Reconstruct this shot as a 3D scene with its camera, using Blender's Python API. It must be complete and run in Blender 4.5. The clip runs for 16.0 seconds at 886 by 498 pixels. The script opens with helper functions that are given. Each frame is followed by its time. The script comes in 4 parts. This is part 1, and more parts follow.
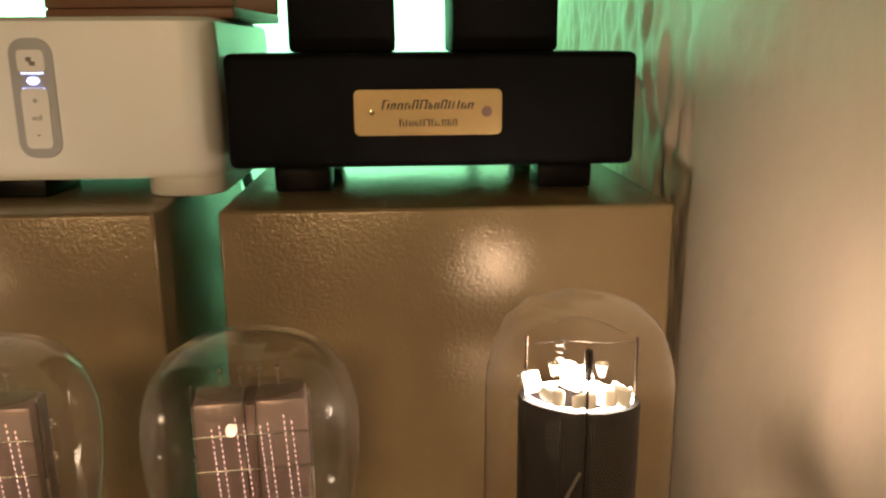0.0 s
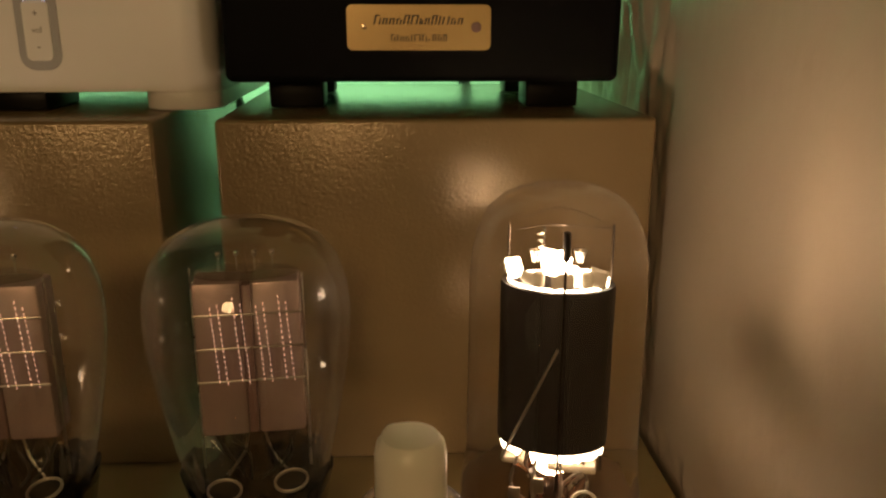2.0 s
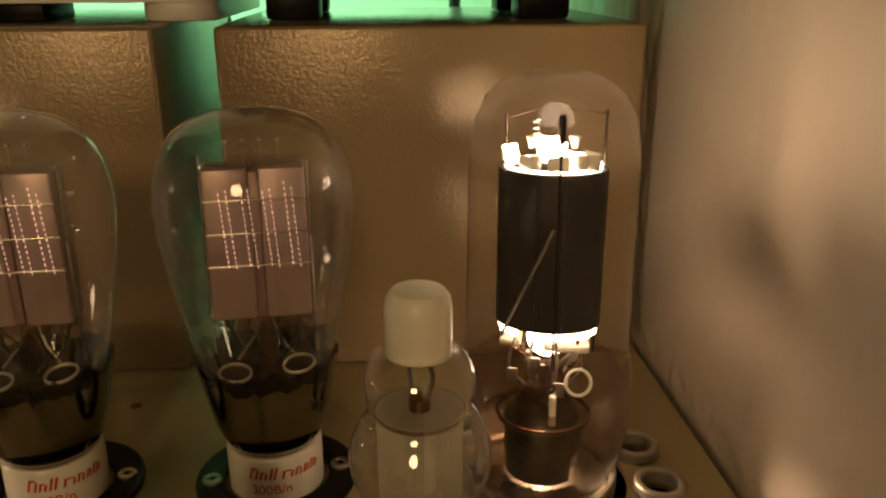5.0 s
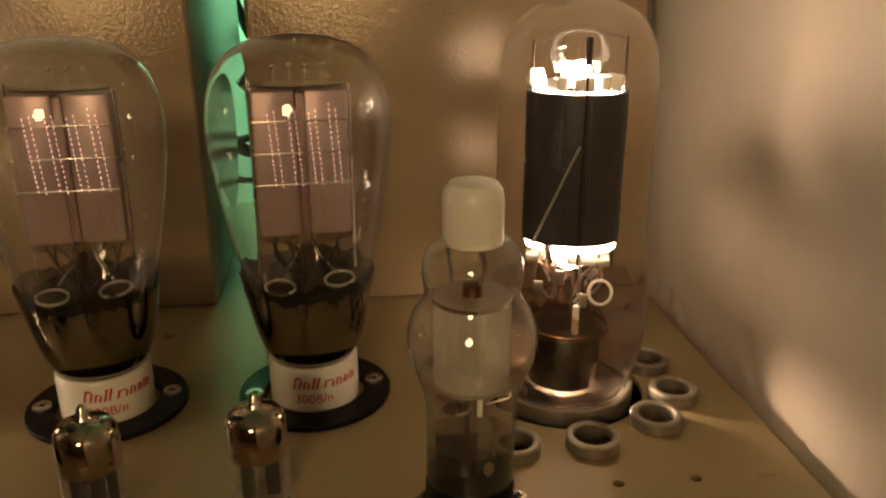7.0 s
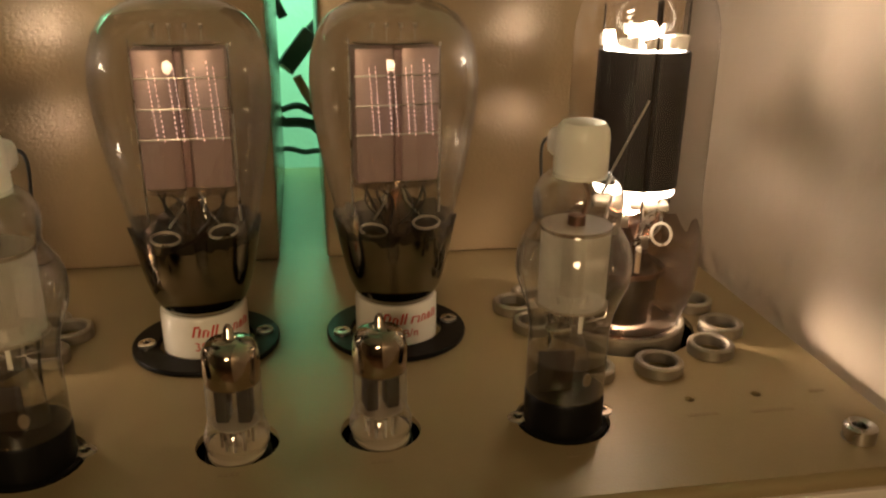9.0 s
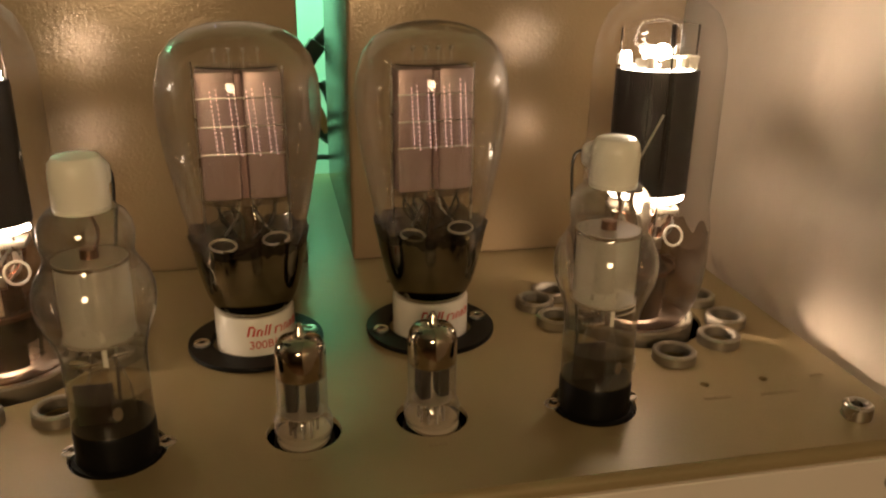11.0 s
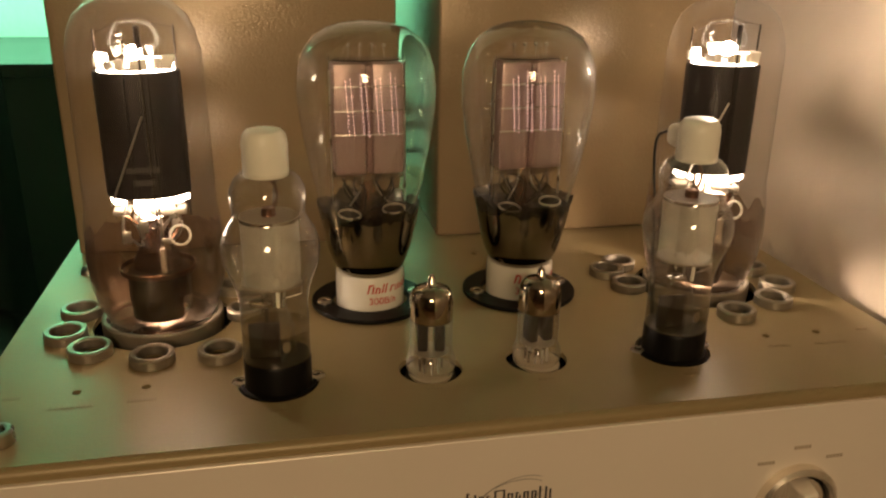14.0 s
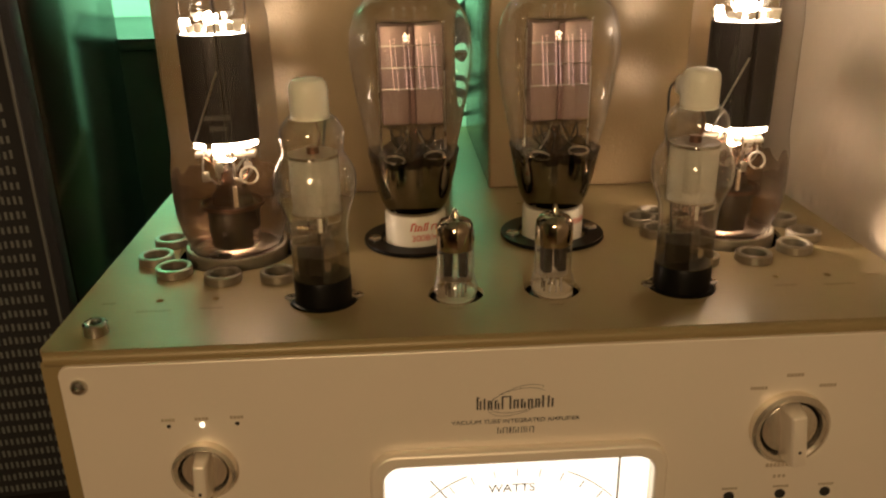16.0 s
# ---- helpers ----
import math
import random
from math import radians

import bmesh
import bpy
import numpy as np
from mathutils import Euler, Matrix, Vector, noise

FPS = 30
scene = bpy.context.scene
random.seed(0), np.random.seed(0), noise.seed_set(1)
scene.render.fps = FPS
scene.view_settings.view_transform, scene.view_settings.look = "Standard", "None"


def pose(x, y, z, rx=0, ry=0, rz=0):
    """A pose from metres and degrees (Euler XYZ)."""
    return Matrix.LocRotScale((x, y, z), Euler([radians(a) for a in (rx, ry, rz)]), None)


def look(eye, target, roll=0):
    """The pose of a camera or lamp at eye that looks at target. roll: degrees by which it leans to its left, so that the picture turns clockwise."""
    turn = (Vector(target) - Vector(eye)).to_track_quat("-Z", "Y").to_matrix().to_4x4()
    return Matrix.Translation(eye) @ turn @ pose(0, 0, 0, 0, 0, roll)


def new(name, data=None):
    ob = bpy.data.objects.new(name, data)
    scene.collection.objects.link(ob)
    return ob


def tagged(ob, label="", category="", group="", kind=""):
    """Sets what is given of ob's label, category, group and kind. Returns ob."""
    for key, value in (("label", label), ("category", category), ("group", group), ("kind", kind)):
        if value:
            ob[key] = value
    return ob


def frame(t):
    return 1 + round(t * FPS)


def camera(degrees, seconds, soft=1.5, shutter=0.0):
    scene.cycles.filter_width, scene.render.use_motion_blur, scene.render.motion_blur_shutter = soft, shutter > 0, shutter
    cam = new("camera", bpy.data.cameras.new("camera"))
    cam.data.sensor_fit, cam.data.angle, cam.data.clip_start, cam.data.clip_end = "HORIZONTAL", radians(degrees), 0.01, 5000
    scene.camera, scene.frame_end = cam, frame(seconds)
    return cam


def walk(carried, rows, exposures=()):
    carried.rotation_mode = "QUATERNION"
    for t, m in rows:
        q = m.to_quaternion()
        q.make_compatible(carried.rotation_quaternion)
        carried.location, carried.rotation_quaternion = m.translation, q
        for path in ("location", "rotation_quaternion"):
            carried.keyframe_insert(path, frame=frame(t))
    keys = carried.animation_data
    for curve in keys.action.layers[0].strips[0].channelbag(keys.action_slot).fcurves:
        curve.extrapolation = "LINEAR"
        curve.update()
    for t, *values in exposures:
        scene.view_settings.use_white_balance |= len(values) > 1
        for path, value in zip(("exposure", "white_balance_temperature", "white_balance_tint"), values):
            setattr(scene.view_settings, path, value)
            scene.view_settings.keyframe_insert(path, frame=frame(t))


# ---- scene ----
cam = camera(57.63, 16.0, soft=2.3)
# seconds, eye, target, roll
PATH = [
    (0, (0.0965, -0.0103, 0.4569), (0.2031, 1.9279, -0.0248), -0.42),
    (0.5, (0.0964, -0.0148, 0.4478), (0.2242, 1.9180, -0.0498), -0.02),
    (1, (0.0973, -0.0192, 0.4406), (0.2258, 1.9105, -0.0691), 0.11),
    (1.5, (0.0978, -0.0258, 0.4353), (0.2186, 1.9000, -0.0906), 0.08),
    (2, (0.0983, -0.0313, 0.4327), (0.2153, 1.8862, -0.1237), 0.09),
    (2.5, (0.0975, -0.0379, 0.4297), (0.2161, 1.8742, -0.1446), 0.01),
    (3, (0.0981, -0.0413, 0.4261), (0.2145, 1.8651, -0.1674), -0.10),
    (3.5, (0.0983, -0.0454, 0.4216), (0.2153, 1.8554, -0.1895), -0.36),
    (6, (0.0826, -0.0588, 0.3948), (0.2622, 1.8194, -0.2685), -0.04),
    (6.5, (0.0755, -0.0704, 0.3873), (0.2743, 1.8053, -0.2777), -0.11),
    (7, (0.0624, -0.0790, 0.3892), (0.2868, 1.7900, -0.2866), 0.02),
    (7.5, (0.0506, -0.0898, 0.3906), (0.3078, 1.7713, -0.2949), 0.05),
    (8, (0.0407, -0.0977, 0.3880), (0.3187, 1.7596, -0.2997), 0.10),
    (8.5, (0.0290, -0.1044, 0.3785), (0.3153, 1.7488, -0.3171), 0.00),
    (9, (0.0036, -0.1094, 0.3803), (0.3213, 1.7384, -0.3160), 0.73),
    (9.5, (-0.0084, -0.1139, 0.3822), (0.3358, 1.7308, -0.3096), 0.75),
    (12, (-0.0589, -0.1511, 0.3995), (0.3653, 1.6743, -0.2989), 1.19),
    (12.5, (-0.0749, -0.1601, 0.4003), (0.3719, 1.6626, -0.2914), 1.39),
    (13, (-0.0889, -0.1676, 0.4005), (0.3731, 1.6531, -0.2863), 1.61),
    (13.5, (-0.1004, -0.1731, 0.3996), (0.3495, 1.6509, -0.2862), 1.73),
    (14, (-0.0965, -0.1863, 0.3957), (0.2844, 1.6523, -0.2930), 0.93),
    (14.5, (-0.0957, -0.1997, 0.3944), (0.1918, 1.6548, -0.2971), 0.26),
    (15, (-0.0910, -0.2089, 0.3931), (0.1266, 1.6500, -0.3122), -0.26),
    (15.5, (-0.0746, -0.2244, 0.3919), (0.0783, 1.6374, -0.3224), -0.59),
    (16, (-0.0576, -0.2515, 0.3919), (0.0401, 1.6070, -0.3406), -1.01),
]
EXPOSURE = [(0.0, 0.0, 6600, 10), (0.5, -0.12, 6900, 10), (1.5, -0.84, 8000, 12), (2.5, -1.00, 8200, 12), (3.7, -1.02, 8200, 12), (6.0, -0.28, 7200, 11), (6.5, -0.20, 7100, 11),
            (7.0, -0.34, 7000, 11), (8.0, -0.32, 6900, 11), (9.0, -0.06, 6500, 10), (12.0, -0.02, 6500, 10), (13.5, 0.08, 6500, 10), (16.0, 0.08, 6700, 10)]
walk(cam, [(t, look(eye, target, roll)) for t, eye, target, roll in PATH], EXPOSURE)

# ---- light ----
world = bpy.data.worlds.new("room_air")
scene.world = world
world.use_nodes = True
world.node_tree.nodes["Background"].inputs[0].default_value = (1.0, 0.75, 0.5, 1)
world.node_tree.nodes["Background"].inputs[1].default_value = 0.004


def lamp(name, kind, energy, color, m, size=0.1, size_y=None):
    data = bpy.data.lights.new(name, kind)
    data.energy, data.color = energy, color
    if kind == "AREA":
        data.size = size
        if size_y:
            data.shape, data.size_y = "RECTANGLE", size_y
        else:
            data.shape = "DISK"
    else:
        data.shadow_soft_size = size
    ob = new(name, data)
    ob.matrix_world = m
    return ob


WARM = (1.0, 0.69, 0.38)
GREEN = (0.30, 1.0, 0.54)
# Warm room light with an unseen source, set far below the ceiling shade.
lamp("front_room_light", "AREA", 14.0, WARM, look((-0.35, -1.75, 0.92), (0.0, 0.25, 0.25)), 0.45)
lamp("led_tube_light", "AREA", 10.0, GREEN, look((-0.3, 0.90, 0.60), (-0.3, 0.985, 0.44)), 1.0, 0.04)

# ---- materials ----


def material(name):
    m = bpy.data.materials.new(name)
    m.use_nodes = True
    return m, m.node_tree.nodes, m.node_tree.links, m.node_tree.nodes["Principled BSDF"]


def surface(name, color, rough=0.5, metal=0.0, grain=0.0, grain_scale=400.0, vary=0.15, stain_scale=14.0,
            rough_vary=0.1, stretch=(1, 1, 1), spec=0.5):
    """Painted, metal or plaster surface with stains at one scale and fine relief at another."""
    m, nodes, links, bsdf = material(name)
    coord = nodes.new("ShaderNodeTexCoord")
    mapping = nodes.new("ShaderNodeMapping")
    mapping.inputs["Scale"].default_value = stretch
    links.new(coord.outputs["Object"], mapping.inputs[0])
    big = nodes.new("ShaderNodeTexNoise")
    big.inputs["Scale"].default_value, big.inputs["Detail"].default_value = stain_scale, 6
    links.new(mapping.outputs[0], big.inputs["Vector"])
    fine = nodes.new("ShaderNodeTexNoise")
    fine.inputs["Scale"].default_value, fine.inputs["Detail"].default_value = grain_scale, 3
    links.new(mapping.outputs[0], fine.inputs["Vector"])
    mix = nodes.new("ShaderNodeMix")
    mix.data_type = "RGBA"
    mix.inputs[6].default_value = (*[c * (1 - vary) for c in color], 1)
    mix.inputs[7].default_value = (*[min(1, c * (1 + vary)) for c in color], 1)
    links.new(big.outputs["Fac"], mix.inputs[0])
    links.new(mix.outputs[2], bsdf.inputs["Base Color"])
    ramp = nodes.new("ShaderNodeMapRange")
    ramp.inputs[3].default_value, ramp.inputs[4].default_value = max(0.02, rough - rough_vary), min(1, rough + rough_vary)
    links.new(big.outputs["Fac"], ramp.inputs[0])
    links.new(ramp.outputs[0], bsdf.inputs["Roughness"])
    bsdf.inputs["Metallic"].default_value = metal
    bsdf.inputs["Specular IOR Level"].default_value = spec
    if grain:
        bump = nodes.new("ShaderNodeBump")
        bump.inputs["Strength"].default_value, bump.inputs["Distance"].default_value = 1.0, grain
        links.new(fine.outputs["Fac"], bump.inputs["Height"])
        links.new(bump.outputs[0], bsdf.inputs["Normal"])
    return m


def glowing(name, color, strength):
    m, nodes, links, bsdf = material(name)
    bsdf.inputs["Base Color"].default_value = (*color, 1)
    bsdf.inputs["Emission Color"].default_value = (*color, 1)
    bsdf.inputs["Emission Strength"].default_value = strength
    return m


def bulb_glass(name, tint=(1, 1, 1), gloss=1.0, smoke=0.0, smoke_color=(0.1, 0.08, 0.06), bend=1.014):
    """Thin blown glass: clear through, mirror-like by its Fresnel gloss, here and there a faint film."""
    m, nodes, links, bsdf = material(name)
    nodes.remove(bsdf)
    clear = nodes.new("ShaderNodeBsdfRefraction")
    clear.inputs["Color"].default_value = (*tint, 1)
    clear.inputs["Roughness"].default_value, clear.inputs["IOR"].default_value = 0.0, bend
    shine = nodes.new("ShaderNodeBsdfGlossy")
    shine.inputs["Roughness"].default_value = 0.015
    edge = nodes.new("ShaderNodeLayerWeight")
    edge.inputs[0].default_value = 0.5
    power = nodes.new("ShaderNodeMath")
    power.operation = "POWER"
    power.inputs[1].default_value = 4.5
    links.new(edge.outputs["Facing"], power.inputs[0])
    scale = nodes.new("ShaderNodeMath")
    scale.operation, scale.use_clamp = "MULTIPLY_ADD", True
    scale.inputs[1].default_value, scale.inputs[2].default_value = 0.75 * gloss, 0.065 * gloss
    links.new(power.outputs[0], scale.inputs[0])
    mix = nodes.new("ShaderNodeMixShader")
    links.new(scale.outputs[0], mix.inputs[0])
    links.new(clear.outputs[0], mix.inputs[1])
    links.new(shine.outputs[0], mix.inputs[2])
    haze = nodes.new("ShaderNodeBsdfGlossy")
    haze.inputs["Roughness"].default_value = 0.42
    wide = nodes.new("ShaderNodeMath")
    wide.operation = "POWER"
    wide.inputs[1].default_value = 2.6
    links.new(edge.outputs["Facing"], wide.inputs[0])
    soft = nodes.new("ShaderNodeMath")
    soft.operation, soft.use_clamp = "MULTIPLY", True
    soft.inputs[1].default_value = 0.17 * gloss
    links.new(wide.outputs[0], soft.inputs[0])
    last = nodes.new("ShaderNodeMixShader")
    links.new(soft.outputs[0], last.inputs[0])
    links.new(mix.outputs[0], last.inputs[1])
    links.new(haze.outputs[0], last.inputs[2])
    film = nodes.new("ShaderNodeBsdfDiffuse")
    film.inputs[0].default_value = (*smoke_color, 1)
    noise_tex = nodes.new("ShaderNodeTexNoise")
    noise_tex.inputs["Scale"].default_value, noise_tex.inputs["Detail"].default_value = 60, 5
    coord = nodes.new("ShaderNodeTexCoord")
    links.new(coord.outputs["Object"], noise_tex.inputs["Vector"])
    amount = nodes.new("ShaderNodeMath")
    amount.operation = "MULTIPLY"
    amount.inputs[1].default_value = smoke * 2
    links.new(noise_tex.outputs["Fac"], amount.inputs[0])
    mix2 = nodes.new("ShaderNodeMixShader")
    links.new(amount.outputs[0], mix2.inputs[0])
    links.new(last.outputs[0], mix2.inputs[1])
    links.new(film.outputs[0], mix2.inputs[2])
    links.new(mix2.outputs[0], nodes["Material Output"].inputs[0])
    return m


def mesh_screen(name, color, scale, hole=0.5):
    """Fine woven wire: a square net of holes in grey metal."""
    m, nodes, links, bsdf = material(name)
    bsdf.inputs["Base Color"].default_value = (*color, 1)
    bsdf.inputs["Metallic"].default_value, bsdf.inputs["Roughness"].default_value = 0.5, 0.45
    uv = nodes.new("ShaderNodeUVMap")
    brick = nodes.new("ShaderNodeTexBrick")
    brick.offset = 0.0
    brick.inputs["Scale"].default_value = scale
    brick.inputs["Mortar Size"].default_value = 0.028
    brick.inputs["Brick Width"].default_value, brick.inputs["Row Height"].default_value = 0.25, 0.25
    links.new(uv.outputs[0], brick.inputs["Vector"])
    clear = nodes.new("ShaderNodeBsdfTransparent")
    mix = nodes.new("ShaderNodeMixShader")
    inv = nodes.new("ShaderNodeMath")
    inv.operation = "MULTIPLY_ADD"
    inv.inputs[1].default_value, inv.inputs[2].default_value = hole, 1 - hole
    links.new(brick.outputs["Fac"], inv.inputs[0])
    links.new(inv.outputs[0], mix.inputs[0])
    links.new(clear.outputs[0], mix.inputs[1])
    links.new(bsdf.outputs[0], mix.inputs[2])
    links.new(mix.outputs[0], nodes["Material Output"].inputs[0])
    return m


BRONZE = surface("hammered_bronze_paint", (0.205, 0.148, 0.080), 0.20, 0.15, 0.00022, 620, 0.10, 9, 0.02, (1, 1, 1), 0.34)
DECK = surface("satin_bronze_paint", (0.285, 0.218, 0.110), 0.38, 0.1, 0.00010, 700, 0.10, 12, 0.04, (1, 1, 1), 0.4)
PANEL = surface("champagne_aluminium", (0.88, 0.80, 0.70), 0.38, 0.28, 0.00003, 300, 0.05, 6, 0.05, (1, 1, 14))
PLASTER = surface("rough_wall_plaster", (0.60, 0.52, 0.42), 0.50, 0.0, 0.0005, 90, 0.07, 9, 0.10, (1, 1, 0.8))
WALLPAINT = surface("pale_wall_paint", (0.72, 0.74, 0.70), 0.8, 0.0, 0.0006, 120, 0.06, 4)
UNSEENWALL = surface("unseen_wall_brown", (0.24, 0.19, 0.14), 0.8, 0.0, 0.0004, 150, 0.1, 5)
CEILING = surface("grey_ceiling_paint", (0.38, 0.36, 0.33), 0.9, 0.0, 0.0004, 90, 0.05, 3)
FLOORWOOD = surface("brown_floor_wood", (0.22, 0.13, 0.07), 0.45, 0.0, 0.0005, 60, 0.3, 3, 0.1, (1, 12, 1))
SHELFWOOD = surface("dark_shelf_veneer", (0.035, 0.028, 0.022), 0.4, 0.0, 0.0002, 200, 0.3, 5, 0.1, (1, 9, 1))
BLACKPAINT = surface("black_powder_coat", (0.003, 0.003, 0.0032), 0.6, 0.0, 0.0001, 900, 0.2, 20, 0.1, (1, 1, 1), 0.06)
BLACKGLOSS = surface("black_piano_lacquer", (0.006, 0.007, 0.007), 0.16, 0.0, 0.0, 100, 0.2, 5, 0.05)
BLACKPLASTIC = surface("black_bakelite", (0.005, 0.0045, 0.004), 0.40, 0.0, 0.00005, 500, 0.2, 40, 0.1, (1, 1, 1), 0.12)
RUBBER = surface("black_cable_rubber", (0.012, 0.013, 0.012), 0.5, 0.0, 0.0, 100, 0.2, 30)
GREENBOX = surface("dark_grey_cabinet_paint", (0.05, 0.055, 0.05), 0.6, 0.0, 0.0001, 300, 0.2, 6)
WHITEPLASTIC = surface("white_satin_plastic", (0.78, 0.77, 0.74), 0.38, 0.0, 0.00003, 900, 0.03, 8, 0.05)
GREYPLASTIC = surface("grey_button_surround", (0.36, 0.36, 0.37), 0.5, 0.0, 0.0, 400, 0.05, 30)
CERAMIC = surface("white_glazed_ceramic", (0.74, 0.71, 0.63), 0.3, 0.0, 0.00003, 300, 0.05, 30, 0.05)
CREAM = surface("cream_cap_plastic", (0.86, 0.83, 0.71), 0.35, 0.0, 0.00003, 300, 0.04, 40, 0.06)
BRIGHTNICKEL = surface("bright_satin_nickel", (0.55, 0.51, 0.44), 0.40, 0.7, 0.0, 300, 0.1, 60)
STEEL = surface("nickel_plated_steel", (0.55, 0.52, 0.47), 0.28, 1.0, 0.00004, 500, 0.12, 60, 0.08)
RINGMETAL = surface("turned_alloy_ring", (0.33, 0.295, 0.235), 0.38, 0.75, 0.00005, 600, 0.12, 90, 0.08)
SATINKNOB = surface("satin_silver_knob", (0.80, 0.73, 0.63), 0.24, 0.8, 0.00003, 500, 0.08, 60, 0.06)
CHROME = surface("polished_chrome", (0.78, 0.74, 0.68), 0.12, 1.0, 0.0, 100, 0.05, 40, 0.04)
BRASS = surface("brushed_brass_plate", (0.80, 0.58, 0.30), 0.26, 0.85, 0.00002, 700, 0.08, 12, 0.08, (0.3, 1, 16))
GRAPHITE = surface("graphite_anode", (0.015, 0.0115, 0.011), 0.5, 0.0, 0.0, 600, 0.2, 60, 0.1, (1, 1, 1), 0.3)
ANODEINK = surface("faint_anode_print", (0.05, 0.045, 0.04), 0.6, 0, 0, 100, 0.2, 200)
ANODE = surface("grey_pink_nickel_anode", (0.32, 0.232, 0.228), 0.40, 0.4, 0.00006, 500, 0.1, 70, 0.1)
BLACKWIRE = surface("blackened_nickel_wire", (0.05, 0.045, 0.04), 0.35, 0.8, 0.0, 300, 0.15, 60)
DARKSTEEL = surface("dull_nickel_wire", (0.26, 0.23, 0.20), 0.35, 0.9, 0.0, 300, 0.15, 60)
SEAM = surface("dull_mauve_anode_seam", (0.20, 0.125, 0.12), 0.5, 0.3, 0.0, 300, 0.1, 60)
GETTER = surface("dark_getter_mirror", (0.27, 0.245, 0.19), 0.10, 1.0, 0.0, 100, 0.35, 45, 0.05)
SILVER = surface("silver_getter_mirror", (0.50, 0.42, 0.33), 0.10, 1.0, 0.0, 100, 0.3, 60, 0.05)
OLDCOPPER = surface("tarnished_copper", (0.22, 0.12, 0.08), 0.3, 1.0, 0.00005, 300, 0.3, 60)
OLDNICKEL = surface("smoked_nickel", (0.055, 0.043, 0.034), 0.3, 1.0, 0.00005, 300, 0.3, 60)
COPPER = surface("copper_stem_band", (0.45, 0.25, 0.16), 0.25, 1.0, 0.00005, 300, 0.2, 60)
PALEPLATE = surface("pale_tan_socket", (0.34, 0.27, 0.18), 0.35, 0.0, 0.00005, 300, 0.15, 70)
MICA = surface("mica_disc", (0.26, 0.22, 0.17), 0.35, 0.0, 0.00005, 300, 0.1, 70)
INK = surface("black_print", (0.02, 0.018, 0.016), 0.6, 0, 0, 100, 0.05, 40)
PANELINK = surface("brown_panel_print", (0.46, 0.38, 0.28), 0.6, 0, 0, 100, 0.2, 200)
FAINTINK = surface("worn_brown_print", (0.265, 0.197, 0.104), 0.6, 0, 0, 100, 0.2, 200)
GREYINK = surface("worn_grey_print", (0.16, 0.14, 0.12), 0.6, 0, 0, 100, 0.2, 200)
REDINK = surface("red_print", (0.55, 0.035, 0.02), 0.5, 0, 0, 100, 0.1, 80)
BROWNWOOD = surface("brown_wood", (0.20, 0.10, 0.06), 0.5, 0, 0.0002, 120, 0.3, 14, 0.1, (1, 8, 1))
WHITEPAINT = surface("pale_dash_thread", (0.11, 0.115, 0.11), 0.7, 0, 0, 100, 0.2, 60)
GRILLE = surface("black_grille_cloth", (0.012, 0.012, 0.014), 0.85, 0, 0.0004, 500, 0.3, 40)
ORANGE = surface("dull_red_strap_cloth", (0.30, 0.09, 0.04), 0.5, 0, 0, 100, 0.1, 20)
HOT = glowing("white_hot_filament", (1.0, 0.84, 0.68), 26.0)
WARMWIRE = glowing("dim_pink_filament", (1.0, 0.66, 0.60), 1.5)
MICASHEET = bulb_glass("clear_mica_sheet_glass", (0.86, 0.82, 0.76), 0.6, 0.04, (0.3, 0.26, 0.2))
LEDBLUE = glowing("blue_white_led", (0.35, 0.45, 1.0), 6.0)
LEDWHITE = glowing("lit_led", (1.0, 0.92, 0.7), 5.0)
METERGLOW = glowing("backlit_meter_card", (1.0, 0.93, 0.82), 1.3)
LEDGREEN = glowing("green_led_tube", (0.3, 1.0, 0.55), 9.0)
GLASS = bulb_glass("clear_bulb_glass", (0.985, 0.975, 0.96), 1.45, 0.012, (0.5, 0.45, 0.38))
TALLGLASS = bulb_glass("clear_envelope_glass", (0.985, 0.97, 0.955), 0.6, 0.016, (0.5, 0.43, 0.36))
SMALLGLASS = bulb_glass("clear_tube_glass", (0.96, 0.955, 0.93), 2.0, 0.02, (0.5, 0.47, 0.4))
BROWNFILM = bulb_glass("brown_film_on_glass", (0.64, 0.54, 0.46), 1.3, 0.10, (0.14, 0.095, 0.065))
STEMGLASS = bulb_glass("brown_stem_glass", (0.55, 0.42, 0.33), 1.4, 0.08, (0.14, 0.09, 0.07))
FRINGE = bulb_glass("getter_fringe_glass", (0.24, 0.215, 0.17), 1.2, 0.08, (0.03, 0.026, 0.02))
SMOKED = bulb_glass("smoked_tube_glass", (0.62, 0.58, 0.48), 1.6, 0.06, (0.07, 0.06, 0.045))
SCREEN = mesh_screen("woven_screen_wire", (0.80, 0.77, 0.66), 6.0, 0.70)

# ---- mesh helpers ----


def finish(bm, name, material_, smooth=True):
    bmesh.ops.recalc_face_normals(bm, faces=bm.faces)
    mesh = bpy.data.meshes.new(name)
    bm.to_mesh(mesh)
    bm.free()
    mesh.materials.append(material_)
    if smooth:
        mesh.shade_smooth()
        mesh.set_sharp_from_angle(angle=radians(38))
    return mesh


def thing(name, label, category, x=0.0, y=0.0, z=0.0, group="", kind="", rz=0.0):
    ob = new(name)
    ob.empty_display_size = 0.02
    ob.matrix_world = pose(x, y, z, 0, 0, rz)
    return tagged(ob, label, category, group, kind)


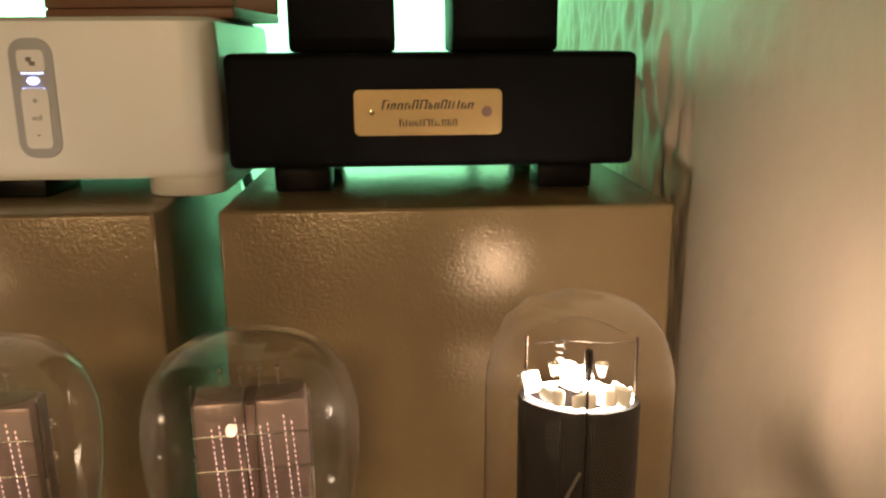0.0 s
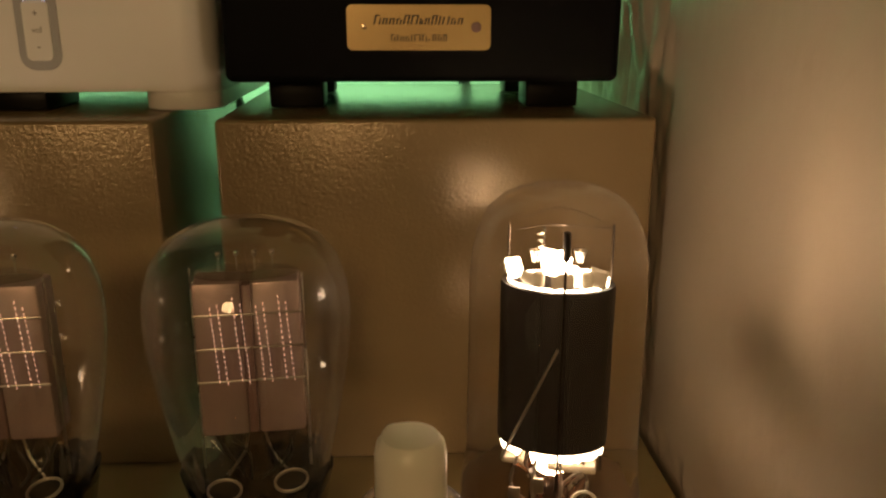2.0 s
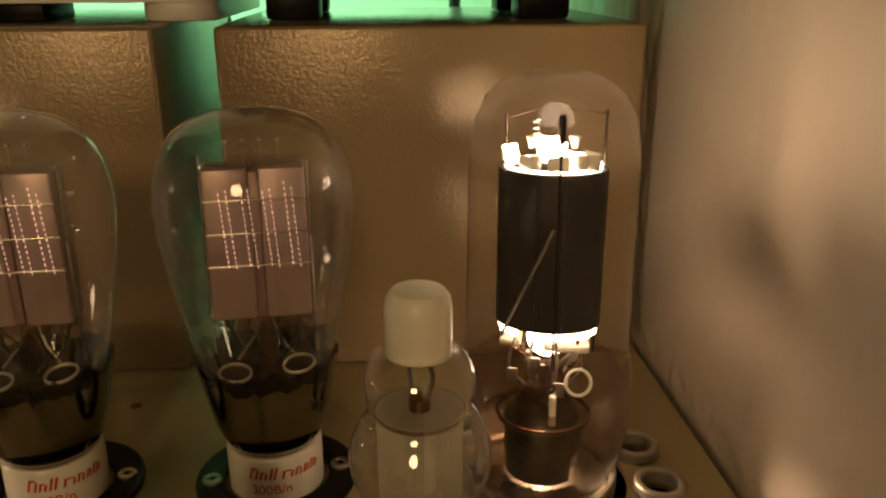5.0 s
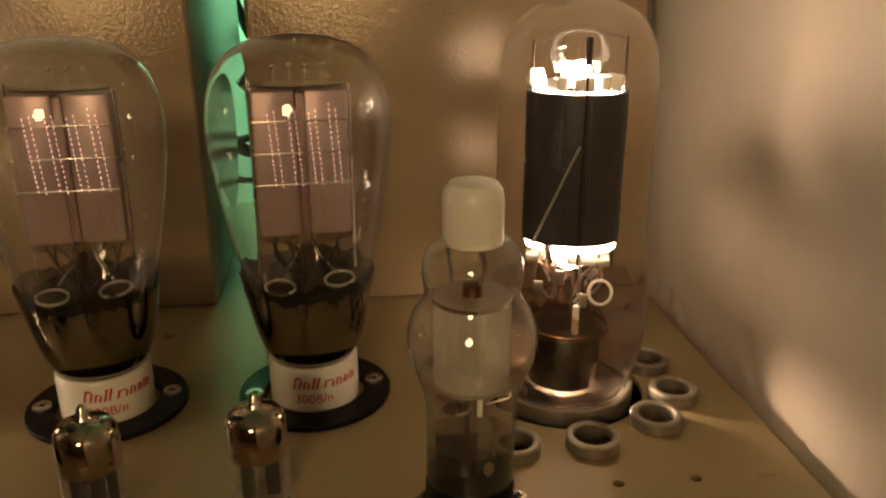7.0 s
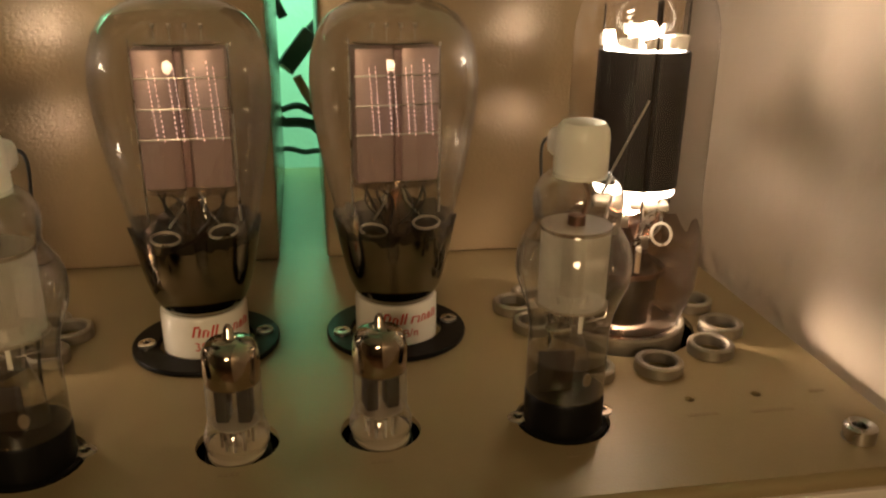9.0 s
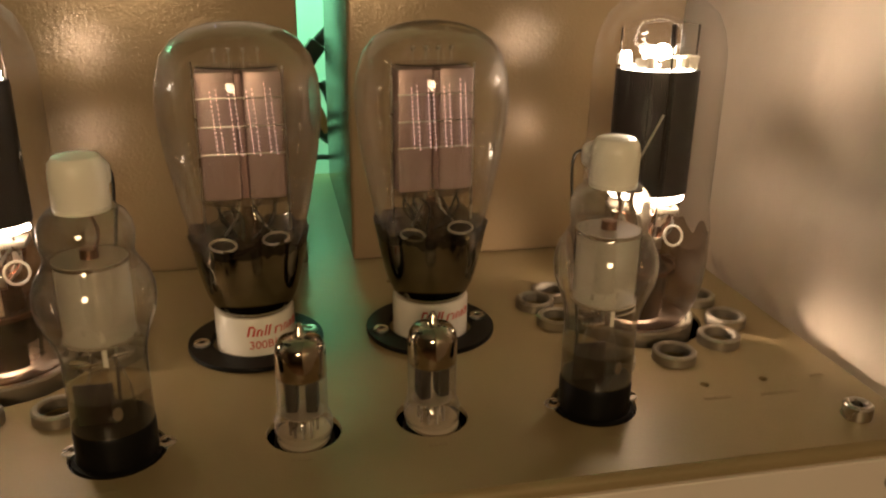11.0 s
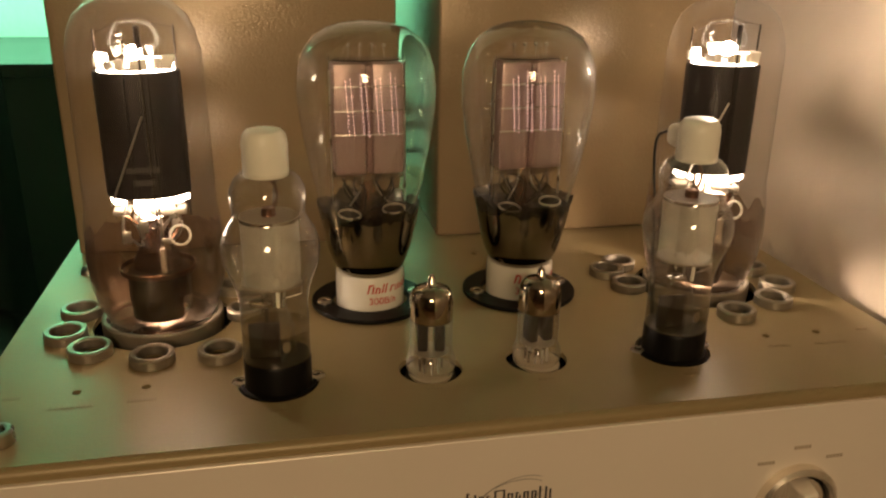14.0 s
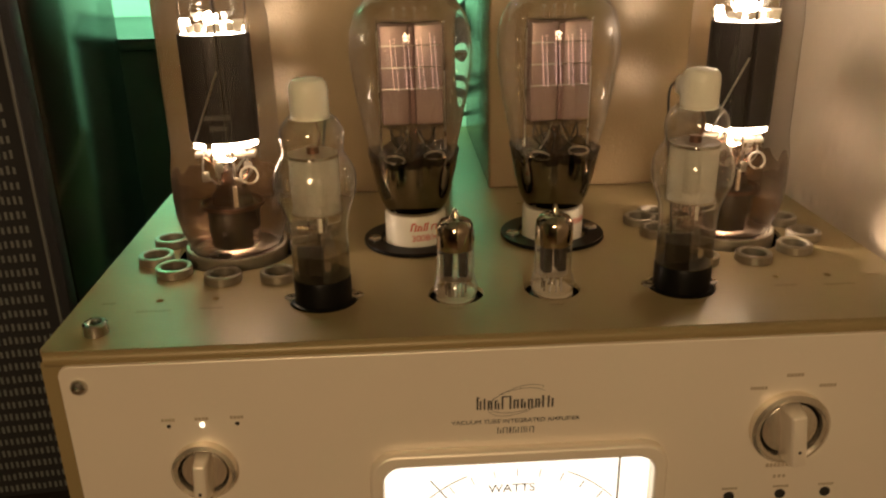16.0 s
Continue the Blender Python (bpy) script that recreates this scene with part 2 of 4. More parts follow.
def part(name, bm, material_, parent, label="", m=None, smooth=True):
    mesh = bm if isinstance(bm, bpy.types.Mesh) else finish(bm, name, material_, smooth)
    ob = new(name, mesh)
    if parent:
        ob.parent = parent
    if m is not None:
        ob.matrix_basis = m
    if mesh.materials[0].name.endswith("glass"):
        ob.visible_shadow = False
    return tagged(ob, label)


def box(x0, x1, y0, y1, z0, z1, bevel=0.0, seg=2):
    bm = bmesh.new()
    bmesh.ops.create_cube(bm, size=1)
    for v in bm.verts:
        v.co = ((x0 + x1) / 2 + v.co.x * (x1 - x0), (y0 + y1) / 2 + v.co.y * (y1 - y0), (z0 + z1) / 2 + v.co.z * (z1 - z0))
    if bevel:
        bmesh.ops.bevel(bm, geom=list(bm.edges), offset=bevel, segments=seg, profile=0.5, affect="EDGES")
    return bm


def lathe(profile, n=40, squash=1.0, x=0.0, y=0.0):
    """Turn a profile of (radius, height) round the upright axis."""
    bm = bmesh.new()
    uv = bm.loops.layers.uv.new("UVMap")
    rings = []
    for r, z in profile:
        if r < 1e-6:
            rings.append([bm.verts.new((x, y, z))])
        else:
            rings.append([bm.verts.new((x + r * math.cos(2 * math.pi * k / n), y + squash * r * math.sin(2 * math.pi * k / n), z)) for k in range(n)])
    for i in range(len(rings) - 1):
        a, b = rings[i], rings[i + 1]
        for k in range(n):
            q = (k + 1) % n
            if len(a) == 1 and len(b) == 1:
                continue
            if len(a) == 1:
                f = bm.faces.new((a[0], b[k], b[q]))
            elif len(b) == 1:
                f = bm.faces.new((a[k], a[q], b[0]))
            else:
                f = bm.faces.new((a[k], a[q], b[q], b[k]))
                for loop, (u, w) in zip(f.loops, ((k, i), (k + 1, i), (k + 1, i + 1), (k, i + 1))):
                    loop[uv].uv = (u / n * 4, w)
    return bm


def wire(points, r=0.0005, n=6, cap=True):
    """A round wire along points."""
    bm = bmesh.new()
    pts = [Vector(p) for p in points]
    rings = []
    for i, p in enumerate(pts):
        d = (pts[min(i + 1, len(pts) - 1)] - pts[max(i - 1, 0)]).normalized()
        a = d.orthogonal().normalized() if i == 0 else (a - d * a.dot(d)).normalized()
        b = d.cross(a)
        rings.append([bm.verts.new(p + r * (math.cos(2 * math.pi * k / n) * a + math.sin(2 * math.pi * k / n) * b)) for k in range(n)])
    for s, t in zip(rings, rings[1:]):
        for k in range(n):
            bm.faces.new((s[k], s[(k + 1) % n], t[(k + 1) % n], t[k]))
    if cap:
        bm.faces.new(rings[0])
        bm.faces.new(rings[-1])
    return bm


def curve_points(keys, steps=8):
    """A smooth Catmull-Rom run through a few key points."""
    keys = [Vector(k) for k in keys]
    full = [2 * keys[0] - keys[1], *keys, 2 * keys[-1] - keys[-2]]
    out = []
    for i in range(1, len(full) - 2):
        p0, p1, p2, p3 = full[i - 1:i + 3]
        for s in range(steps):
            t = s / steps
            out.append(0.5 * (2 * p1 + (p2 - p0) * t + (2 * p0 - 5 * p1 + 4 * p2 - p3) * t * t + (3 * p1 - p0 - 3 * p2 + p3) * t ** 3))
    out.append(keys[-1])
    return out


def ring_loop(cx, cy, r, n=28):
    return [(cx + r * math.cos(2 * math.pi * k / n), cy + r * math.sin(2 * math.pi * k / n)) for k in range(n)]


def round_rect(x0, x1, y0, y1, r, n=6):
    pts = []
    for cx, cy, a0 in ((x1 - r, y1 - r, 0), (x0 + r, y1 - r, 90), (x0 + r, y0 + r, 180), (x1 - r, y0 + r, 270)):
        pts += [(cx + r * math.cos(radians(a0 + 90 * k / n)), cy + r * math.sin(radians(a0 + 90 * k / n))) for k in range(n + 1)]
    return pts


def plate(loops, thick, material_, bevel=0.0, name="plate"):
    """A flat plate with openings: the first loop is its outline, the others go through it. It lies about z = 0."""
    cu = bpy.data.curves.new(name, "CURVE")
    cu.dimensions, cu.fill_mode = "2D", "BOTH"
    cu.extrude, cu.bevel_depth, cu.bevel_resolution = max(0.0, thick / 2 - bevel), bevel, 2
    cu.offset = -bevel
    for pts in loops:
        sp = cu.splines.new("POLY")
        sp.points.add(len(pts) - 1)
        for p, (x, y) in zip(sp.points, pts):
            p.co = (x, y, 0, 1)
        sp.use_cyclic_u = True
    return to_mesh(cu, material_, name)


def to_mesh(data, material_, name):
    ob = new(name, data)
    bpy.context.view_layer.update()
    mesh = bpy.data.meshes.new_from_object(ob.evaluated_get(bpy.context.evaluated_depsgraph_get()))
    bpy.data.objects.remove(ob)
    mesh.name = name
    mesh.materials.clear()
    mesh.materials.append(material_)
    return mesh


def letters(text, size, material_, shear=0.0, width=None):
    cu = bpy.data.curves.new("writing", "FONT")
    cu.body, cu.size, cu.shear, cu.extrude = text, size, shear, 0.00008
    cu.align_x, cu.align_y = "CENTER", "CENTER"
    mesh = to_mesh(cu, material_, "writing")
    if width:
        xs = [v.co.x for v in mesh.vertices]
        k = width / max(1e-6, max(xs) - min(xs))
        for v in mesh.vertices:
            v.co.x *= k
    return mesh


def bars(widths, gap, height, shear=0.0, heights=None):
    """Plain slanted bars in a row, centred: stands for lettering."""
    bm = bmesh.new()
    total = sum(widths) + gap * (len(widths) - 1)
    x = -total / 2
    for i, w in enumerate(widths):
        h = heights[i % len(heights)] * height if heights else height
        y0, y1 = -height / 2, -height / 2 + h
        vs = [bm.verts.new((px + shear * py, py, 0.0001)) for px, py in ((x, y0), (x + w, y0), (x + w, y1), (x, y1))]
        top = bm.faces.new(vs)
        bmesh.ops.extrude_face_region(bm, geom=[top])
        for v in vs:
            v.co.z = 0.0
        x += w + gap
    return bm


def strokes(widths, gap, height, weight, shear=0.0, heights=(1,)):
    """A row of plain arch-shaped strokes, centred: stands for a maker's lettering."""
    bm = bmesh.new()
    x = -(sum(widths) + gap * (len(widths) - 1)) / 2
    for i, w in enumerate(widths):
        h = heights[i % len(heights)] * height
        y0, y1 = -height / 2, -height / 2 + h
        quads = [(x, x + weight, y0, y1)]
        if w > 2.2 * weight:
            quads += [(x + w - weight, x + w, y0, y1 - (0 if i % 3 else h * 0.3)), (x + weight, x + w - weight, y1 - weight * 0.7, y1)]
        for a, b, c, d in quads:
            bm.faces.new([bm.verts.new((px + shear * py, py, 0.0001)) for px, py in ((a, c), (b, c), (b, d), (a, d))])
        x += w + gap
    return bm


def merge(*bms):
    """Join several meshes that form one part."""
    out = bmesh.new()
    for b in bms:
        tmp = bpy.data.meshes.new("tmp")
        b.to_mesh(tmp)
        b.free()
        out.from_mesh(tmp)
        bpy.data.meshes.remove(tmp)
    return out


# ---- room ----
WALL_X = 0.2465


def slab(name, label, x0, x1, y0, y1, z0, z1, mat, category, cuts=0):
    bm = box(x0, x1, y0, y1, z0, z1)
    ob = part(name, bm, mat, None, smooth=False)
    return tagged(ob, label, category, kind="structure")


# Floor, ceiling, west and south walls are unseen, added to bounce light; kept dark.
slab("floor", "unseen brown wooden floor added to close the room", -2.4, 0.5, -2.8, 1.2, -0.80, -0.75, FLOORWOOD, "floor")
slab("ceiling", "unseen plain grey ceiling added to close the room", -2.4, 0.5, -2.8, 1.2, 1.75, 1.80, CEILING, "ceiling")
slab("wall_north", "pale painted wall washed by green light", -2.4, WALL_X - 0.001, 1.0, 1.1, -0.749, 1.749, WALLPAINT, "wall")
slab("wall_west", "unseen brown wall added to close the room, dark to limit bounced light", -2.4, -2.3, -2.7, 0.999, -0.749, 1.749, UNSEENWALL, "wall")
slab("wall_south", "unseen brown wall added to close the room, dark to limit bounced light", -2.299, WALL_X - 0.001, -2.8, -2.7, -0.749, 1.749, UNSEENWALL, "wall")


def plaster_wall():
    """The wall beside the amplifier, trowelled by hand: waves, lumps and a chipped foot."""
    nx, nz = 400, 240
    ys = [-2.7] + [-0.4 + 1.4 * i / nx for i in range(nx + 1)]
    zs = [-0.749] + [0.05 + 0.75 * k / nz for k in range(nz + 1)] + [1.749]
    verts, faces = [], []
    for y in ys:
        for z in zs:
            p = Vector((0, y, z))
            d = 0.0016 * noise.noise(p * 6) + 0.0004 * noise.noise(p * 31) + 0.0003 * noise.noise(p * 90)
            lump = noise.noise(p * 60 + Vector((5, 3, 1)))
            d += 0.0034 * max(0.0, lump - 0.40) + 0.0003 * noise.noise(Vector((2, y * 40, z * 9)))
            rough = min(1.0, max(0.0, (y - 0.385) / 0.03))
            d += rough * 0.0046 * (noise.noise(Vector((3, y * 85, z * 14))) + 0.6 * noise.noise(Vector((7, y * 190, z * 45))))
            d += 0.0030 * math.exp(-((z - 0.2) / 0.007) ** 2) * (noise.noise(Vector((9, y * 95, z * 60))) + 0.5 * noise.noise(Vector((4, y * 260, z * 90))))
            verts.append((WALL_X + 0.001 - d, y, z))
    h = len(zs)
    for i in range(len(ys) - 1):
        for k in range(h - 1):
            a = i * h + k
            faces.append((a, a + 1, a + h + 1, a + h))
    back = len(verts)
    for y in (ys[0], ys[-1]):
        for z in (zs[0], zs[-1]):
            verts.append((WALL_X + 0.12, y, z))
    faces.append((back, back + 2, back + 3, back + 1))
    mesh = bpy.data.meshes.new("wall_east")
    mesh.from_pydata(verts, [], faces)
    mesh.materials.append(PLASTER)
    mesh.shade_smooth()
    ob = new("wall_east", mesh)
    tagged(ob, "hand-trowelled cream plaster wall with lumps and stains", "wall", kind="structure")


plaster_wall()


def sideboard():
    s = thing("sideboard", "dark veneered sideboard carrying the amplifier", "sideboard", -0.6, 0.45, -0.75)
    part("top", box(-1.2, 0.835, -0.42, 0.54, 0.715, 0.75, 0.003), SHELFWOOD, s)
    part("carcass", box(-1.18, 0.82, -0.38, 0.54, 0.06, 0.714, 0.002), SHELFWOOD, s)
    for x in (-1.1, 0.74):
        for y in (-0.3, 0.46):
            part("foot", lathe([(0, 0), (0.03, 0), (0.035, 0.06), (0, 0.06)], 16, 1, x, y), SHELFWOOD, s)


sideboard()


def unseen_ceiling_shade():
    # Shade is added out of view; the warm light hangs lower, apart from it.
    s = thing("unseen_ceiling_shade", "unseen round white ceiling lamp shade, added without a glowing bulb", "lamp", -0.35, -1.80, 1.60)
    part("shade", lathe([(0.05, 0.149), (0.05, 0.12), (0.24, 0.06), (0.26, 0.0), (0.255, 0.0), (0.235, 0.055), (0.045, 0.115)], 32), WHITEPLASTIC, s)


unseen_ceiling_shade()


def led_tube():
    s = thing("led_tube", "green glowing led tube along the back wall", "led light", -0.3, 0.90, 0.63)
    part("tube", wire([(-0.55, 0, 0), (0.5, 0, 0)], 0.008, 10), LEDGREEN, s)
    for x in (-0.56, 0.51):
        part("end_cap", box(x - 0.012, x + 0.012, -0.011, 0.011, -0.011, 0.011, 0.003), BLACKPLASTIC, s)
    for x in (-0.45, 0.4):
        part("bracket", box(x - 0.008, x + 0.008, 0.0, 0.098, 0.008, 0.014, 0.001), BLACKPLASTIC, s)


led_tube()

# ---- amplifier ----
XC, DZ = -0.0025, 0.2
Y0, Y1, HALF = 0.1148, 0.588, 0.2395
amp = thing("tube_amplifier", "bronze-painted valve amplifier with champagne front panel, standing against the wall", "amplifier", XC, 0, 0)
SIDES = (1, -1)
BIG = [(0.1604, 0.248), (-0.1632, 0.247)]
PEAR = [(0.0455, 0.2555), (-0.0465, 0.2550)]
CAPPED = [(0.1040, 0.165), (-0.1010, 0.166)]
MINI = [(0.0295, 0.1680), (-0.0262, 0.1665)]
RINGS_R = [(0.0, -0.050), (0.032, -0.037), (0.048, -0.016), (0.046, 0.014), (-0.037, 0.036), (-0.050, 0.024), (-0.033, -0.050), (-0.045, 0.000)]
SCREWHOLES = [(s * x, 0.1715) for s in SIDES for x in (0.1630, 0.1940)]


def chassis():
    holes = [ring_loop(x, y, 0.0375) for x, y in BIG] + [ring_loop(x, y, 0.0195) for x, y in CAPPED]
    holes += [ring_loop(x, y, 0.0160) for x, y in MINI] + [ring_loop(x, y, 0.0022, 12) for x, y in SCREWHOLES]
    holes += [ring_loop(s * x + c[0], y + c[1], 0.0074, 20) for c, s in zip(BIG, SIDES) for x, y in RINGS_R]
    holes += [ring_loop(x, y, 0.003, 12) for x, y in ((-0.034, 0.3245), (0.034, 0.3245))]
    deck = plate([round_rect(-HALF, HALF, Y0, Y1, 0.004), *holes], 0.003, DECK, 0.0, "deck")
    part("deck", deck, DECK, amp, "satin bronze metal top plate with valve and vent holes", pose(0, 0, DZ - 0.0015))
    lip = merge(wire([(-HALF + 0.003, Y0 + 0.0014, DZ - 0.0044), (HALF - 0.003, Y0 + 0.0014, DZ - 0.0044)], 0.0044, 16))
    part("front_lip", lip, DECK, amp)
    for s in SIDES:
        part("side_wall", box(*sorted((s * HALF, s * (HALF - 0.003))), Y0 + 0.003, Y1, 0.018, DZ - 0.0032, 0.0008), DECK, amp)
    part("front_wall", box(-HALF, HALF, Y0 - 0.0005, Y0 + 0.0025, 0.018, DZ - 0.006, 0.001), DECK, amp)
    part("rear_wall", box(-HALF + 0.003, HALF - 0.003, Y1 - 0.003, Y1, 0.018, DZ - 0.0032), DECK, amp)
    part("bottom_plate", box(-HALF + 0.003, HALF - 0.003, Y0 + 0.003, Y1 - 0.003, 0.018, 0.021), BLACKPAINT, amp)
    # Black sheet added under the top plate so its holes look dark.
    part("black_inner_sheet", box(-HALF + 0.004, HALF - 0.004, Y0 + 0.004, Y1 - 0.004, DZ - 0.034, DZ - 0.032), BLACKPAINT, amp)
    for x in (-0.19, 0.19):
        for y in (0.16, 0.53):
            part("foot", lathe([(0, 0), (0.02, 0), (0.022, 0.004), (0.022, 0.0178), (0, 0.0178)], 24, 1, x, y), BLACKPLASTIC, amp)
    for s in SIDES:
        x0, x1 = sorted((s * 0.0145, s * 0.2312))
        part("transformer_cover", box(x0, x1, 0.362, 0.575, DZ + 0.0005, 0.3845, 0.0022, 3), BRONZE, amp, "tall bronze hammer-painted transformer cover")


chassis()


def ring_mesh(r_out, r_in, h, chamfer=0.0008, n=28):
    return lathe([(r_in, 0), (r_in, h - chamfer), (r_in + chamfer, h), (r_out - chamfer, h), (r_out, h - chamfer), (r_out, 0), (r_in, 0)], n)


def deck_fittings():
    ring = finish(ring_mesh(0.0110, 0.0076, 0.0055), "vent_ring", RINGMETAL)
    for (cx, cy), s in zip(BIG, SIDES):
        for x, y in RINGS_R:
            part("vent_ring", ring, RINGMETAL, amp, m=pose(cx + s * x, cy + y, DZ + 0.0002))
    nut = finish(ring_mesh(0.0064, 0.0030, 0.0066, 0.001, 24), "panel_nut", STEEL)
    for s in SIDES:
        part("panel_nut", nut, STEEL, amp, m=pose(s * 0.2165, 0.1335, DZ + 0.0002))
    dome = finish(lathe([(0.0055, 0), (0.0054, 0.0015), (0.004, 0.0035), (0.002, 0.0045), (0, 0.0048)], 20), "dome_screw", STEEL)
    for s in SIDES:
        part("dome_screw", dome, STEEL, amp, m=pose(s * 0.2185, 0.328, DZ + 0.0002))
    # sockets of the pear-shaped valves
    flange = plate([ring_loop(0, 0, 0.0345, 40), ring_loop(0, 0, 0.0225, 32)], 0.0026, BLACKPLASTIC, 0.0005, "socket_flange")
    cup = finish(lathe([(0.0224, 0.0026), (0.0222, -0.012), (0, -0.012)], 32), "socket_cup", BLACKPLASTIC)
    screw = finish(ring_mesh(0.0042, 0.0016, 0.0016, 0.0004, 18), "socket_screw", STEEL)
    for x, y in PEAR:
        part("socket_flange", flange, BLACKPLASTIC, amp, "black socket flange", pose(x, y, DZ + 0.0015))
        part("socket_cup", cup, BLACKPLASTIC, amp, m=pose(x, y, DZ + 0.0002))
        for a in (-172, 8):
            part("socket_screw", screw, STEEL, amp, m=pose(x + 0.0275 * math.cos(radians(a)), y + 0.0275 * math.sin(radians(a)), DZ + 0.0028))
    # big metal shell sockets
    shell = finish(lathe([(0.0315, -0.012), (0.0325, 0.0), (0.0325, 0.0050), (0.0318, 0.0058), (0.0302, 0.0058), (0.0296, 0.0050), (0.0296, -0.004), (0, -0.004)], 44), "shell_socket", RINGMETAL)
    for x, y in BIG:
        part("shell_socket", shell, RINGMETAL, amp, "turned alloy valve socket", pose(x, y, DZ))
    low = finish(lathe([(0.0182, -0.014), (0.0182, 0.0012), (0.0165, 0.0018), (0.0165, -0.008), (0, -0.008)], 32), "octal_socket", BLACKPLASTIC)
    for x, y in CAPPED:
        part("octal_socket", low, BLACKPLASTIC, amp, m=pose(x, y, DZ - 0.001))
        for a in (180, 0):
            part("socket_screw", screw, STEEL, amp, m=pose(x + 0.0182 * math.cos(radians(a)), y + 0.003, DZ - 0.0008))
    small = finish(lathe([(0.0128, -0.014), (0.0128, -0.0035), (0.011, -0.003), (0.011, -0.010), (0, -0.010)], 28), "mini_socket", BLACKPLASTIC)
    for x, y in MINI:
        part("mini_socket", small, BLACKPLASTIC, amp, m=pose(x, y, DZ))
    # faint print on the top plate
    for x, y, w in ((0.222, 0.170, 0.008), (0.163, 0.159, 0.014), (0.194, 0.158, 0.020)):
        for s in SIDES:
            part("print_bar", bars([w * 0.1] * 8, w * 0.02, 0.0022), FAINTINK, amp, m=pose(s * x, y, DZ + 0.0002))
    for x in (0.1015, 0.028):
        for s in SIDES:
            part("print_bar", bars([0.0016] * 4, 0.0005, 0.0018), FAINTINK, amp, m=pose(s * x, 0.139 if x > 0.05 else 0.146, DZ + 0.0002))


deck_fittings()


def front_panel():
    outline = round_rect(-0.2300, 0.2300, 0.034, 0.1935, 0.006)
    window = round_rect(-0.0700, 0.0765, 0.044, 0.1270, 0.010)
    panel = part("front_panel", plate([outline, window], 0.004, PANEL, 0.0006, "front_panel"), PANEL, amp, "champagne aluminium front panel", pose(0, Y0 - 0.0026, 0, 90))

    def put(name, bm, mat, x, z, label="", lift=0.0, rz=0.0, parent=panel):
        ob = part(name, bm, mat, parent, label)
        ob.matrix_basis = pose(x, z, 0.0021 + lift, 0, 0, rz)
        return ob

    head = lambda: lathe([(0.0043, 0), (0.0043, 0.0008), (0.0034, 0.0021), (0.0014, 0.0026), (0.0012, 0.0017), (0, 0.0017)], 20)
    screw = finish(head(), "panel_screw", STEEL)
    for x in (-0.2205, 0.2205):
        for z in (0.182, 0.046):
            put("panel_screw", screw, STEEL, x, z)
    # power and input knobs: a turned ring with a recessed dial and a bar handle
    for x, z, r, turn in ((-0.1640, 0.1300, 0.0166, -4), (0.1500, 0.1390, 0.0215, 7)):
        knob = put("rotary_knob", ring_mesh(r, r * 0.80, 0.0065, 0.0016, 44), SATINKNOB, x, z, "polished ring knob with a bar handle")
        part("groove", lathe([(r * 0.70, 0.0006), (r * 0.80, 0.0006), (r * 0.80, 0.0002)], 40), BLACKPLASTIC, knob, "dark groove round the dial")
        part("dial", lathe([(0, 0.0034), (r * 0.67, 0.0034), (r * 0.70, 0.0030), (r * 0.70, 0.0)], 40), SATINKNOB, knob, "recessed metal dial")
        bar = box(-r * 0.27, r * 0.27, -r * 0.86, r * 0.72, 0.001, 0.0150, 0.0018, 3)
        for q in bar.verts:
            if q.co.z > 0.01:
                q.co.x *= 0.72
                q.co.y *= 0.94
        handle = part("handle", bar, PANEL, knob, m=pose(0, 0, 0, 0, 0, turn))
        part("pointer_dot", lathe([(0.0009, 0.0150), (0.0009, 0.01525), (0, 0.01525)], 10, 1, 0, r * -0.35), INK, knob, m=pose(0, 0, 0, 0, 0, turn))
    led = lambda: lathe([(0.0011, 0), (0.0011, 0.0003), (0, 0.0006)], 12)
    for x, mat in ((-0.1795, INK), (-0.1625, LEDWHITE), (-0.1445, INK)):
        put("indicator_dot", led(), mat, x, 0.1565)
        put("print_bar", bars([0.0014] * 4, 0.0004, 0.0017), PANELINK, x, 0.1602)
    for a, q in ((128, 1.42), (90, 1.45), (52, 1.42)):
        put("print_bar", bars([0.0015] * 5, 0.0004, 0.0019), PANELINK, 0.150 + 0.0215 * q * math.cos(radians(a)), 0.139 + 0.0215 * q * math.sin(radians(a)))
    put("print_bar", bars([0.0017] * 8, 0.0005, 0.0024), PANELINK, 0.150, 0.1130)
    put("print_bar", bars([0.0015] * 3, 0.0012, 0.0020), PANELINK, 0.150, 0.1055)
    jack = lambda: lathe([(0.0030, 0), (0.0030, 0.0006), (0.0021, 0.0007), (0.0020, 0.0003), (0, 0.0003)], 16)
    for x in (0.1225, 0.1520, 0.1780):
        put("indicator_hole", jack(), INK, x, 0.0935)
        put("print_bar", bars([0.0012] * 6, 0.0003, 0.0015), PANELINK, x, 0.0985)
    # maker's mark as plain strokes with a swept oval
    put("maker_mark", strokes([0.0026, 0.0010, 0.0026, 0.0026, 0.0052, 0.0028, 0.0026, 0.0028, 0.0026, 0.0018, 0.0010, 0.0022], 0.0011, 0.0078,
                           0.0010, 0.0, (1.0, 0.86, 0.7, 0.7, 1.0, 0.7, 0.72, 0.7, 0.7, 0.95, 0.9, 0.7)), INK, 0.0010, 0.1615, "dark plain strokes in place of the maker's mark")
    for tilt, rx, ry in ((12, 0.0155, 0.0068), (20, 0.0165, 0.0078)):
        pts = [(rx * math.cos(a), ry * math.sin(a), 0.0001) for a in [radians(q) for q in range(20, 331, 6)]]
        put("oval_line", wire(pts, 0.00013, 4), GREYINK, 0.0020, 0.1625, "", 0, tilt)
